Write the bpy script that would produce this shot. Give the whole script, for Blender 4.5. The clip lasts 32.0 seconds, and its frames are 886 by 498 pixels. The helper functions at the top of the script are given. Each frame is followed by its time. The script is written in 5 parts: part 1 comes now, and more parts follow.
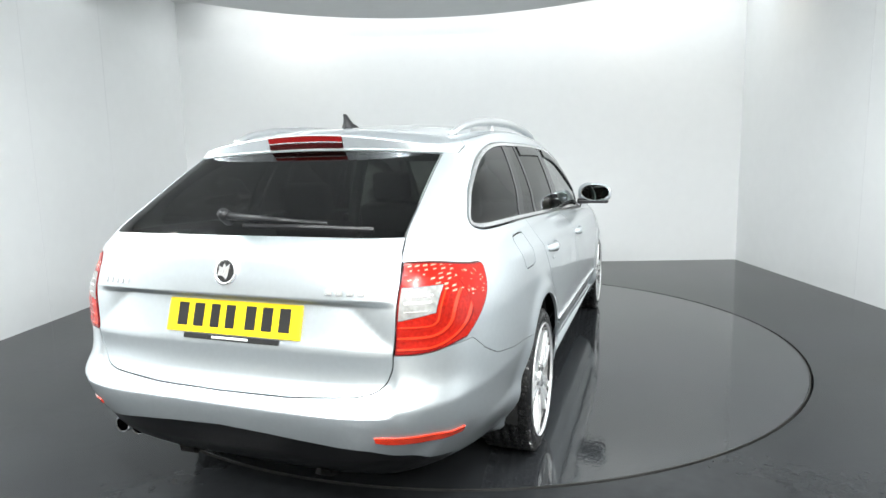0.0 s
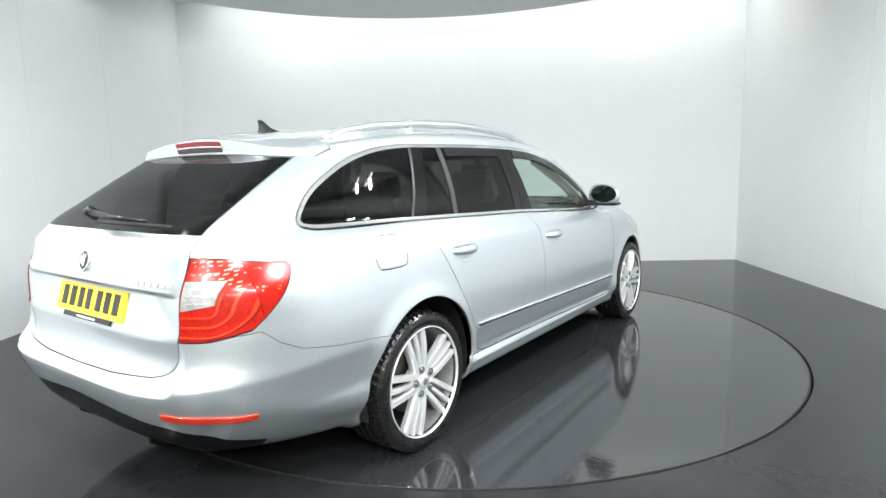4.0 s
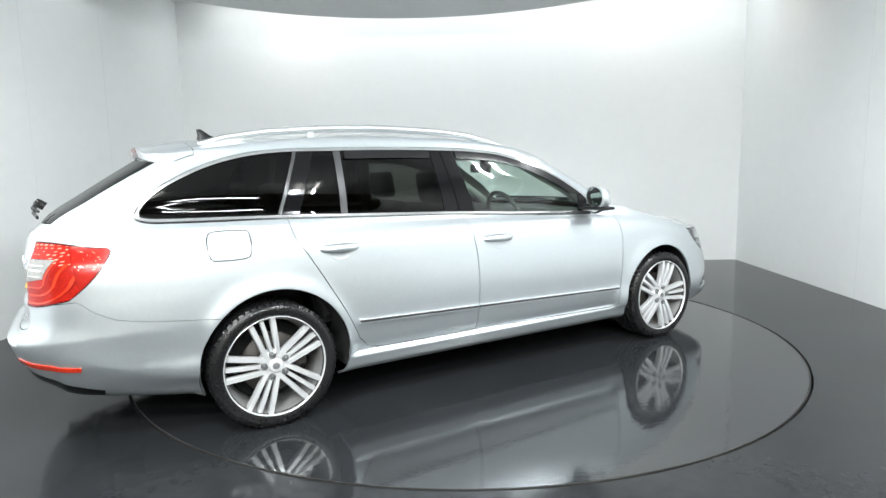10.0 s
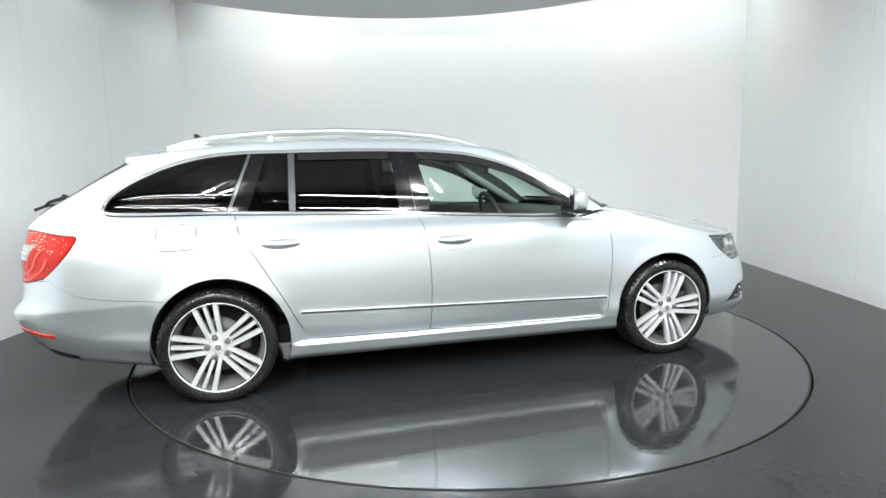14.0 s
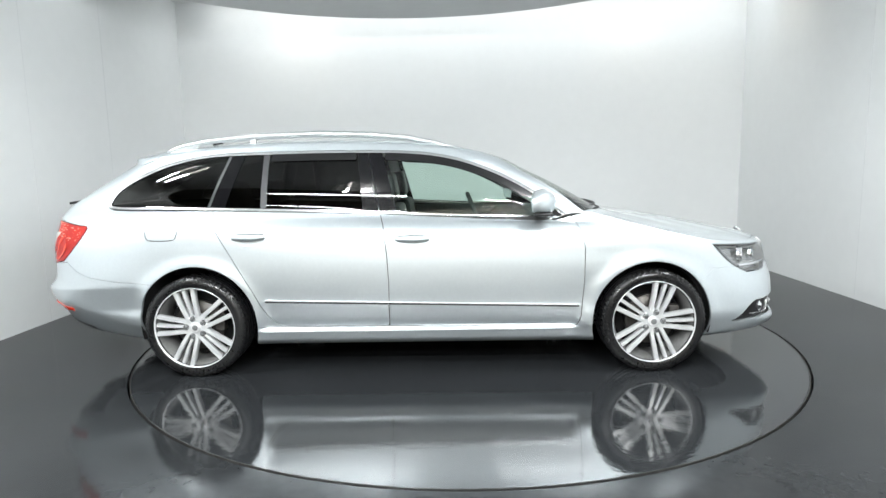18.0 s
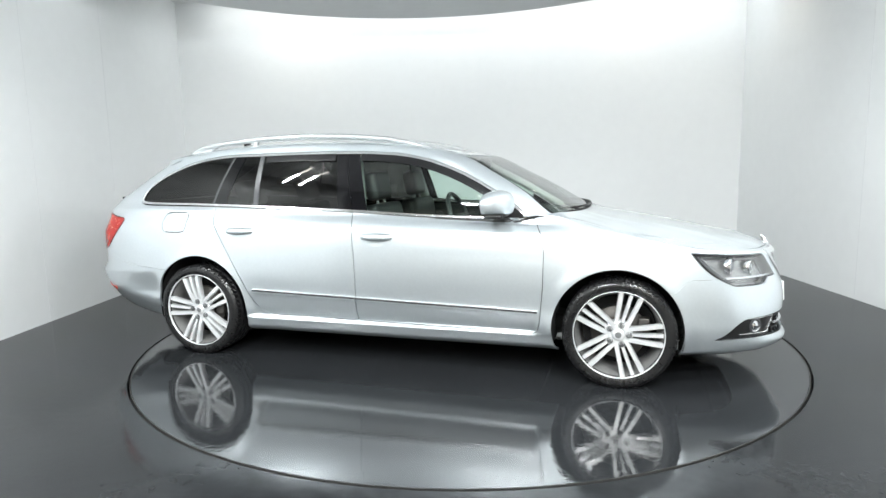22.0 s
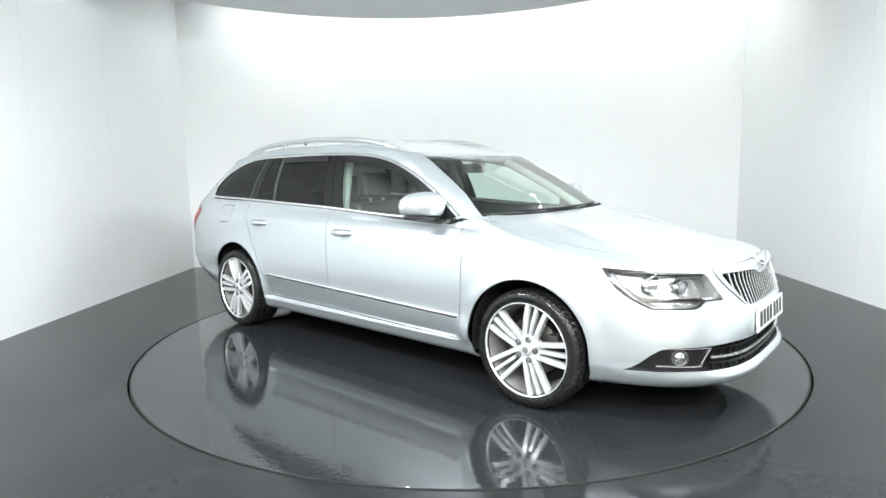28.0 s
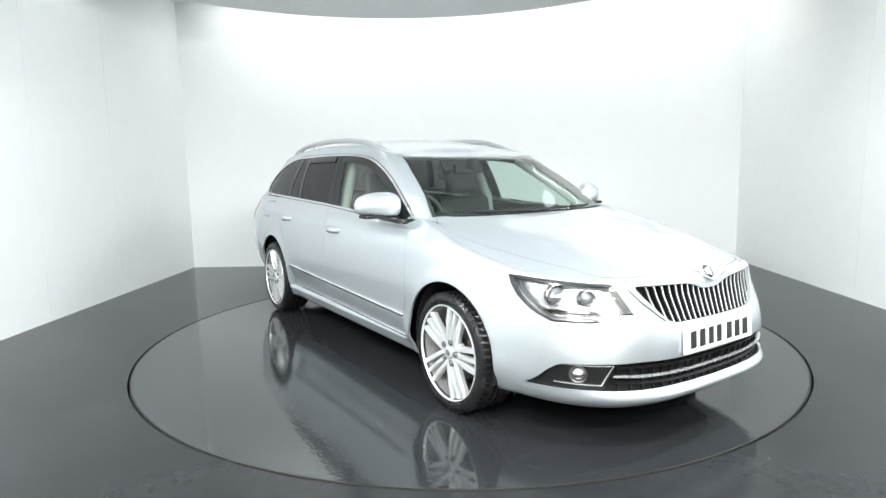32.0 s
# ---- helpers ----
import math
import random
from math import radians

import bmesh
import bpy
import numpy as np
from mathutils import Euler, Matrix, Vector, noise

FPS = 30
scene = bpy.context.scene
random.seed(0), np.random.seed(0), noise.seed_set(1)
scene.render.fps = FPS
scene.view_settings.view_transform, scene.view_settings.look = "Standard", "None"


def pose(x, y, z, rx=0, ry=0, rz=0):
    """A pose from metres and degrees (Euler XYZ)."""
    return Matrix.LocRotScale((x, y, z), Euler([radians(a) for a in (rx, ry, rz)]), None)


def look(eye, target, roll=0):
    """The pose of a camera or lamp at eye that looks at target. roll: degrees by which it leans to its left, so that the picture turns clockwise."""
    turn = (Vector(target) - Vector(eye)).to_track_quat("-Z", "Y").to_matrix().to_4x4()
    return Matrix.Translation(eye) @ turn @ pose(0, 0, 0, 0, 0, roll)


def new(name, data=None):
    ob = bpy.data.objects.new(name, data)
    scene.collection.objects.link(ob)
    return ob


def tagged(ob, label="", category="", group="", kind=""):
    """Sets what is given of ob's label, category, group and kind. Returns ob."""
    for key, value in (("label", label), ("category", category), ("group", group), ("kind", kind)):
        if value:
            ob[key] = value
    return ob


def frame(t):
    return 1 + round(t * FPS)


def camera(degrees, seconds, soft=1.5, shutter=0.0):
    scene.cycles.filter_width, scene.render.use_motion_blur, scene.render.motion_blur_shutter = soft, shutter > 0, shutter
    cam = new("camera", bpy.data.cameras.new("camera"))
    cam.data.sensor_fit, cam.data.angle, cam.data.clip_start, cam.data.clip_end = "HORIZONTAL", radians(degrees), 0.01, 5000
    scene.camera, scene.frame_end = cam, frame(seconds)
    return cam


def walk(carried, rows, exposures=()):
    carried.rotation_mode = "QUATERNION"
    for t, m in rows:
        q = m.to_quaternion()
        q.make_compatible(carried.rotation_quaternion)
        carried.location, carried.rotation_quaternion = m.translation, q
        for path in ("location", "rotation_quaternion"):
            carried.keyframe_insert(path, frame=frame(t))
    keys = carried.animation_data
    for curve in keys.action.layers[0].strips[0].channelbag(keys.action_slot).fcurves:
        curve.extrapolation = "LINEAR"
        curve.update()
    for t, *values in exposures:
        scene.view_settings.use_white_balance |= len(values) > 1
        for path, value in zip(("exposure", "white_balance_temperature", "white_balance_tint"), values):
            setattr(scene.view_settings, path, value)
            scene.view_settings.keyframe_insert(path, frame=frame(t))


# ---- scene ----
# camera: fixed on a stand before the turntable
FOV = 73.17
EYE = (0.0, -4.377, 1.245)


def camera_pose():
    yaw, pitch, roll = -0.0306, 0.1355, -0.0196
    way = Vector((math.sin(yaw) * math.cos(pitch), math.cos(yaw) * math.cos(pitch), -math.sin(pitch)))
    return look(EYE, Vector(EYE) + way * 5, math.degrees(roll))


cam = camera(FOV, 32.0)
walk(cam, [(0, camera_pose()), (32, camera_pose())],
     exposures=[(0, 0.62), (6, 0.63), (13, 0.54), (19, 0.53), (25, 0.81), (28, 0.88), (32, 0.92)])

# ---- light ----
world = bpy.data.worlds.new("studio_surround")
scene.world = world
world.use_nodes = True
world.node_tree.nodes["Background"].inputs[0].default_value = (0.9, 0.95, 1.0, 1)
world.node_tree.nodes["Background"].inputs[1].default_value = 0.02

ROOM_X, BACK_Y, CEIL_Z, DISC_Z = 3.53, 3.33, 3.35, 2.85
HALL_Y = -9.0


def area_lamp(name, at, target, sx, sy, power, colour=(1.0, 0.98, 0.95)):
    data = bpy.data.lights.new(name, "AREA")
    data.shape, data.size, data.size_y, data.energy, data.color = "RECTANGLE", sx, sy, power, colour
    ob = new(name, data)
    ob.matrix_world = look(at, target)
    return ob


def spot_lamp(name, at, target, power, cone=75, blend=0.7, colour=(1.0, 0.97, 0.92)):
    data = bpy.data.lights.new(name, "SPOT")
    data.energy, data.spot_size, data.spot_blend, data.shadow_soft_size, data.color = power, radians(cone), blend, 0.05, colour
    ob = new(name, data)
    ob.matrix_world = look(at, target)
    return ob


# ---- materials ----
def nodes_of(name):
    m = bpy.data.materials.new(name)
    m.use_nodes = True
    return m, m.node_tree.nodes, m.node_tree.links, m.node_tree.nodes["Principled BSDF"]


def plain(name, colour, rough=0.5, metal=0.0, coat=0.0, noise_scale=0, amount=0.0, bump=0.0, rough_var=0.0, spec=0.5):
    """A surface whose colour, gloss and relief vary by noise at two scales."""
    m, n, l, b = nodes_of(name)
    b.inputs["Roughness"].default_value, b.inputs["Metallic"].default_value = rough, metal
    b.inputs["Coat Weight"].default_value, b.inputs["Coat Roughness"].default_value = coat, 0.04
    b.inputs["Specular IOR Level"].default_value = spec
    b.inputs["Base Color"].default_value = (*colour, 1)
    if noise_scale:
        tc = n.new("ShaderNodeTexCoord")
        fine, wide = n.new("ShaderNodeTexNoise"), n.new("ShaderNodeTexNoise")
        fine.inputs["Scale"].default_value, wide.inputs["Scale"].default_value = noise_scale, noise_scale / 14
        fine.inputs["Detail"].default_value, wide.inputs["Detail"].default_value = 5, 4
        mix = n.new("ShaderNodeMath")
        mix.operation = "MULTIPLY_ADD"
        mix.inputs[1].default_value = 0.4
        scaled = n.new("ShaderNodeMath")
        scaled.operation, scaled.inputs[1].default_value = "MULTIPLY", 0.6
        ramp = n.new("ShaderNodeMapRange")
        ramp.inputs["From Min"].default_value, ramp.inputs["From Max"].default_value = 0.3, 0.7
        ramp.inputs["To Min"].default_value, ramp.inputs["To Max"].default_value = 1 - amount, 1 + amount
        hue = n.new("ShaderNodeVectorMath")
        hue.operation = "SCALE"
        hue.inputs[0].default_value = colour
        for tex in (fine, wide):
            l.new(tc.outputs["Object"], tex.inputs["Vector"])
        l.new(wide.outputs["Fac"], scaled.inputs[0])
        l.new(fine.outputs["Fac"], mix.inputs[0])
        l.new(scaled.outputs[0], mix.inputs[2])
        l.new(mix.outputs[0], ramp.inputs["Value"])
        l.new(ramp.outputs[0], hue.inputs["Scale"])
        l.new(hue.outputs[0], b.inputs["Base Color"])
        if rough_var:
            rr = n.new("ShaderNodeMapRange")
            rr.inputs["From Min"].default_value, rr.inputs["From Max"].default_value = 0.3, 0.7
            rr.inputs["To Min"].default_value, rr.inputs["To Max"].default_value = max(0.01, rough - rough_var), rough + rough_var
            l.new(mix.outputs[0], rr.inputs["Value"])
            l.new(rr.outputs[0], b.inputs["Roughness"])
        if bump:
            bp = n.new("ShaderNodeBump")
            bp.inputs["Strength"].default_value, bp.inputs["Distance"].default_value = 0.5, bump
            l.new(fine.outputs["Fac"], bp.inputs["Height"])
            l.new(bp.outputs[0], b.inputs["Normal"])
    return m


def thin_glass(name, tint, gloss=0.02, shine=1.0):
    """A thin pane: tinted see-through with the mirror of its two faces, growing at a slant."""
    m, n, l, b = nodes_of(name)
    clear, gleam, mix, tilt = (n.new("ShaderNode" + k) for k in ("BsdfTransparent", "BsdfGlossy", "MixShader", "LayerWeight"))
    power, one, under, twice, gain = (n.new("ShaderNodeMath") for k in range(5))
    clear.inputs[0].default_value = (*tint, 1)
    gleam.inputs["Roughness"].default_value = gloss
    tilt.inputs["Blend"].default_value = 0.5
    power.operation, power.inputs[1].default_value = "POWER", 5.0
    one.operation, one.inputs[1].default_value, one.inputs[2].default_value = "MULTIPLY_ADD", 0.957, 0.043
    under.operation, under.inputs[1].default_value = "ADD", 1.0
    twice.operation, twice.inputs[1].default_value = "MULTIPLY", 2.0 * shine
    gain.operation = "DIVIDE"
    l.new(tilt.outputs["Facing"], power.inputs[0])
    l.new(power.outputs[0], one.inputs[0])
    l.new(one.outputs[0], under.inputs[0])
    l.new(one.outputs[0], twice.inputs[0])
    l.new(twice.outputs[0], gain.inputs[0])
    l.new(under.outputs[0], gain.inputs[1])
    l.new(gain.outputs[0], mix.inputs[0])
    l.new(clear.outputs[0], mix.inputs[1])
    l.new(gleam.outputs[0], mix.inputs[2])
    l.new(mix.outputs[0], n["Material Output"].inputs["Surface"])
    return m


def glowing(name, colour, strength):
    m, n, l, b = nodes_of(name)
    b.inputs["Base Color"].default_value = (*colour, 1)
    b.inputs["Emission Color"].default_value = (*colour, 1)
    b.inputs["Emission Strength"].default_value = strength
    return m


WALL = plain("white_wall_paint", (0.80, 0.815, 0.82), 0.6, noise_scale=9, amount=0.025, bump=0.002)
CEIL = plain("grey_ceiling_paint", (0.76, 0.775, 0.785), 0.7, noise_scale=8, amount=0.03)
HALL = plain("dim_hall_paint", (0.44, 0.40, 0.34), 0.8, noise_scale=5, amount=0.2)
HALL_CEIL = plain("dark_hall_ceiling_paint", (0.22, 0.21, 0.19), 0.85, noise_scale=5, amount=0.2)
FLOOR = plain("dark_floor_paint", (0.0195, 0.021, 0.0225), 0.10, noise_scale=18, amount=0.3, bump=0.0009, rough_var=0.04, spec=0.14)
TABLE = plain("glossy_turntable_paint", (0.021, 0.0225, 0.0245), 0.024, noise_scale=38, amount=0.15, bump=0.0009, rough_var=0.014, spec=0.7)
PAINT = plain("silver_metallic_paint", (0.60, 0.648, 0.676), 0.38, metal=0.78, coat=1.0, noise_scale=900, amount=0.03)
BLACK = plain("satin_black_plastic", (0.010, 0.010, 0.011), 0.4, spec=0.3)
TRIM_BLACK = plain("gloss_black_trim", (0.01, 0.01, 0.011), 0.22, coat=0.15, spec=0.35)
MATT = plain("matt_black_plastic", (0.010, 0.010, 0.0105), 0.6, noise_scale=300, amount=0.2, bump=0.0005, spec=0.25)
# near-black that puts the shade of gaps, recesses and undersides into colour
VOID = plain("cavity_shade", (0.006, 0.006, 0.006), 0.9)
CHROME = plain("polished_chrome", (0.78, 0.79, 0.8), 0.08, metal=1.0)
SATIN = plain("satin_aluminium", (0.58, 0.60, 0.61), 0.38, metal=0.8)
BRIGHT_TRIM = plain("bright_window_trim", (0.82, 0.83, 0.84), 0.16, metal=0.9)
ALLOY = plain("silver_alloy_paint", (0.74, 0.75, 0.76), 0.28, metal=0.5, coat=0.6)
RUBBER = plain("tyre_rubber", (0.009, 0.009, 0.0095), 0.30, noise_scale=70, amount=0.3, bump=0.0012, rough_var=0.12, spec=0.4)
STEEL = plain("brake_steel", (0.07, 0.065, 0.06), 0.45, metal=0.7, noise_scale=60, amount=0.2)
BAR_GREY = plain("dark_anodised_bar", (0.06, 0.061, 0.065), 0.3, metal=0.3)
CLOTH = plain("dark_seat_leather", (0.03, 0.03, 0.032), 0.45, noise_scale=150, amount=0.2, bump=0.001)
DASH = plain("dashboard_plastic", (0.035, 0.037, 0.038), 0.55, noise_scale=200, amount=0.15)
LINER = plain("pale_headlining", (0.42, 0.44, 0.42), 0.8)
CLEAR = thin_glass("clear_green_glass", (0.80, 0.91, 0.855))
DARK = thin_glass("privacy_glass", (0.060, 0.060, 0.057), 0.02, 0.6)
LENS = thin_glass("clear_lamp_lens", (0.95, 0.96, 0.97), 0.02, 1.0)
RED_LENS = plain("red_lamp_lens", (0.33, 0.011, 0.006), 0.25, coat=0.25, noise_scale=90, amount=0.5, spec=0.25)
RED_DEEP = plain("deep_red_lens", (0.17, 0.006, 0.006), 0.2, coat=0.3)
RED_MID = plain("brake_red_lens", (0.20, 0.006, 0.005), 0.25, coat=0.2, noise_scale=200, amount=0.2)
RED_BLACK = plain("smoked_red_lens", (0.03, 0.003, 0.003), 0.2, coat=0.2)
AMBER_RED = plain("reflector_red", (0.68, 0.04, 0.012), 0.15, coat=1.0, noise_scale=400, amount=0.2)
YELLOW = plain("yellow_plate", (0.85, 0.62, 0.01), 0.35, coat=0.3)
WHITE = plain("white_plate", (0.82, 0.83, 0.82), 0.35, coat=0.3)
INK = plain("black_print", (0.012, 0.012, 0.012), 0.4)
BULB = glowing("lit_tube", (1.0, 0.97, 0.92), 14.0)


PILLAR = plain("pillar_film", (0.006, 0.006, 0.007), 0.08, spec=0.35)
DIFFUSER = plain("smooth_black_plastic", (0.006, 0.006, 0.0065), 0.3, noise_scale=200, amount=0.2, spec=0.2)
PILLAR_LINER = plain("grey_pillar_lining", (0.22, 0.23, 0.225), 0.8)
JOINT = plain("joint_filler", (0.72, 0.735, 0.74), 0.6)


# ---- mesh helpers ----
def mesh_object(name, bm, material, parent=None, label="", smooth=True, m=None):
    me = bpy.data.meshes.new(name)
    bm.to_mesh(me)
    bm.free()
    for p in me.polygons:
        p.use_smooth = smooth
    me.materials.append(material)
    ob = new(name, me)
    if parent:
        ob.parent = parent
    if m is not None:
        ob.matrix_local = m
    if label:
        ob["label"] = label
    return ob


def part(name, bm, material, parent, label="", smooth=False, m=None):
    return mesh_object(name, bm, material, parent, label, smooth, m)


def box(sx, sy, sz, at=(0, 0, 0), bevel=0.0, segments=2, turn=None):
    bm = bmesh.new()
    bmesh.ops.create_cube(bm, size=1, matrix=Matrix.Diagonal((sx, sy, sz, 1)))
    if bevel:
        bmesh.ops.bevel(bm, geom=bm.edges[:], offset=bevel, segments=segments, affect="EDGES", profile=0.6)
    m = Matrix.Translation(at)
    if turn is not None:
        m = m @ turn
    bm.transform(m)
    return bm


def lathe(profile, steps=48, axis="Y"):
    """Turns (radius, offset) pairs round an axis; the ends stay open unless the radius is 0."""
    bm = bmesh.new()
    rows = []
    for r, o in profile:
        row = []
        for i in range(1 if r == 0 else steps):
            a = 2 * math.pi * i / steps
            c = (r * math.cos(a), o, r * math.sin(a)) if axis == "Y" else (r * math.cos(a), r * math.sin(a), o)
            row.append(bm.verts.new(c))
        rows.append(row)
    for a, b in zip(rows, rows[1:]):
        for i in range(steps):
            j = (i + 1) % steps
            q = [a[i % len(a)], a[j % len(a)], b[j % len(b)], b[i % len(b)]]
            u = []
            for v in q:
                if v not in u:
                    u.append(v)
            if len(u) > 2:
                bm.faces.new(u)
    bmesh.ops.recalc_face_normals(bm, faces=bm.faces[:])
    return bm


def tube(points, radius, sides=10, flat=1.0):
    """A round bar along points; flat squeezes its height."""
    bm = bmesh.new()
    pts = [Vector(p) for p in points]
    rows = []
    for i, p in enumerate(pts):
        d = (pts[min(i + 1, len(pts) - 1)] - pts[max(i - 1, 0)]).normalized()
        side = d.cross(Vector((0, 0, 1)))
        side = side.normalized() if side.length > 1e-4 else Vector((1, 0, 0))
        up = side.cross(d)
        r = radius[i] if isinstance(radius, (list, tuple)) else radius
        rows.append([bm.verts.new(p + side * r * math.cos(2 * math.pi * k / sides) + up * r * flat * math.sin(2 * math.pi * k / sides)) for k in range(sides)])
    for a, b in zip(rows, rows[1:]):
        for k in range(sides):
            bm.faces.new((a[k], a[(k + 1) % sides], b[(k + 1) % sides], b[k]))
    bm.faces.new(rows[0][::-1])
    bm.faces.new(rows[-1])
    bmesh.ops.recalc_face_normals(bm, faces=bm.faces[:])
    return bm


def prism(outline, depth, place):
    """A flat plate with that outline and depth; place maps (a, b, d) to a point."""
    bm = bmesh.new()
    front = [bm.verts.new(place(a, b, 0)) for a, b in outline]
    back = [bm.verts.new(place(a, b, depth)) for a, b in outline]
    bm.faces.new(front)
    bm.faces.new(back[::-1])
    n = len(outline)
    for i in range(n):
        bm.faces.new((front[i], back[i], back[(i + 1) % n], front[(i + 1) % n]))
    bmesh.ops.recalc_face_normals(bm, faces=bm.faces[:])
    return bm


# ---- the room ----
def setting(name, bm, material, label, smooth=False):
    return tagged(mesh_object(name, bm, material, None, "", smooth), label, name.split("_")[0], kind="structure")


T = 0.12
TABLE_R, TABLE_X, TABLE_Y = 2.277, 0.007, 0.073
setting("wall_north", box(2 * ROOM_X, T, CEIL_Z, (0, BACK_Y + T / 2, CEIL_Z / 2)), WALL, "white painted back wall of the photo studio")
setting("wall_west", box(T, BACK_Y + T + 3.6, CEIL_Z, (-ROOM_X - T / 2, (BACK_Y + T - 3.6) / 2, CEIL_Z / 2)), WALL, "white painted side wall with faint board joints")
setting("wall_east", box(T, BACK_Y + T + 3.6, CEIL_Z, (ROOM_X + T / 2, (BACK_Y + T - 3.6) / 2, CEIL_Z / 2)), WALL, "white painted side wall meeting the dark floor")
STUDIO_Y = -3.9
setting("ceiling", box(2 * ROOM_X + 6, BACK_Y + T - STUDIO_Y, 0.1, (0, (BACK_Y + T + STUDIO_Y) / 2, CEIL_Z + 0.05)), WALL, "white upper ceiling above the dropped disc")
setting("ceiling_hall", box(2 * ROOM_X + 6, STUDIO_Y - HALL_Y, 0.1, (0, (STUDIO_Y + HALL_Y) / 2, CEIL_Z + 0.05)), HALL_CEIL, "dark ceiling of the hall behind the camera")
setting("wall_hall_south", box(2 * ROOM_X + 6, T, CEIL_Z, (0, HALL_Y - T / 2, CEIL_Z / 2)), HALL, "dim wall of the hall behind the camera")
setting("wall_hall_west", box(T, -HALL_Y, CEIL_Z, (-ROOM_X - 3, HALL_Y / 2, CEIL_Z / 2)), HALL, "dim side wall of the hall behind the camera")
setting("wall_hall_east", box(T, -HALL_Y, CEIL_Z, (ROOM_X + 3, HALL_Y / 2, CEIL_Z / 2)), HALL, "dim side wall of the hall behind the camera")


def floor_with_hole():
    """The floor slab round the turntable, with a round opening."""
    bm = bmesh.new()
    n = 128
    rim = [(math.cos(2 * math.pi * i / n), math.sin(2 * math.pi * i / n)) for i in range(n)]
    x1, y0, y1 = ROOM_X + 3, HALL_Y, BACK_Y
    top, low, out = [], [], []
    for c, s in rim:
        r = TABLE_R + 0.009
        top.append(bm.verts.new((TABLE_X + r * c, TABLE_Y + r * s, 0)))
        low.append(bm.verts.new((TABLE_X + r * c, TABLE_Y + r * s, -0.08)))
        k = min(x1 / abs(c) if abs(c) > 1e-6 else 1e9, (y1 / s if s > 1e-6 else (y0 / s if s < -1e-6 else 1e9)))
        out.append(bm.verts.new((k * c, k * s, 0)))
    for i in range(n):
        j = (i + 1) % n
        bm.faces.new((top[i], out[i], out[j], top[j]))
        bm.faces.new((low[i], top[i], top[j], low[j]))
    for cx, cy in ((-x1, y0), (x1, y0), (x1, y1), (-x1, y1)):
        a = min(range(n), key=lambda i: (math.atan2(cy, cx) - math.atan2(*rim[i][::-1])) % (2 * math.pi))
        b = (a + 1) % n
        bm.faces.new((out[a], bm.verts.new((cx, cy, 0)), out[b]))
    bmesh.ops.recalc_face_normals(bm, faces=bm.faces[:])
    return bm


setting("floor", floor_with_hole(), FLOOR, "glossy dark grey painted studio floor")
setting("pit_floor", box(2 * TABLE_R + 0.1, 2 * TABLE_R + 0.1, 0.05, (TABLE_X, TABLE_Y, -0.11)), VOID, "dark pit floor beneath the turntable")

turntable = tagged(mesh_object("turntable", lathe([(0, 0.0), (TABLE_R - 0.012, 0.0), (TABLE_R - 0.009, -0.003), (TABLE_R - 0.009, -0.07)], 128, "Z"), TABLE, None, "", False),
                   "glossy dark grey round vehicle turntable set in the floor", "turntable")
part("rim", lathe([(TABLE_R - 0.0085, -0.07), (TABLE_R - 0.0085, 0.0015), (TABLE_R - 0.004, 0.002), (TABLE_R - 0.003, -0.07)], 128, "Z"),
     plain("rim_steel", (0.045, 0.044, 0.042), 0.5, metal=0.4, noise_scale=40, amount=0.4), turntable, "thin worn metal edge ring")

disc = lathe([(0, DISC_Z), (3.08, DISC_Z), (3.1, DISC_Z + 0.02), (3.1, DISC_Z + 0.14), (0, DISC_Z + 0.14)], 128, "Z")
disc.transform(Matrix.Translation((-0.39, -0.74, 0)))
tagged(mesh_object("ceiling_disc", disc, CEIL, None, "", False), "dropped round grey ceiling panel", "ceiling", kind="structure")

# faint board joints in the side walls
for side, ys in ((-1, (0.53, 1.65, -0.6)), (1, (0.99, -0.2))):
    for y in ys:
        setting("trim_joint", box(0.004, 0.004, CEIL_Z - 0.01, (side * (ROOM_X + 0.0007), y, CEIL_Z / 2)), JOINT, "thin upright joint between white wall boards")

# ---- the car's skin: rings of control curves, lofted and cut into panels ----
CAR_X, CAR_Y = 1.627, 0.04          # the turntable's centre, from the rear axle and the car's middle line
N_REAR, N_SIDE, N_FRONT = 132, 90, 64


def smooth_step(v):
    v = np.clip(v, 0, 1)
    return v * v * (3 - 2 * v)


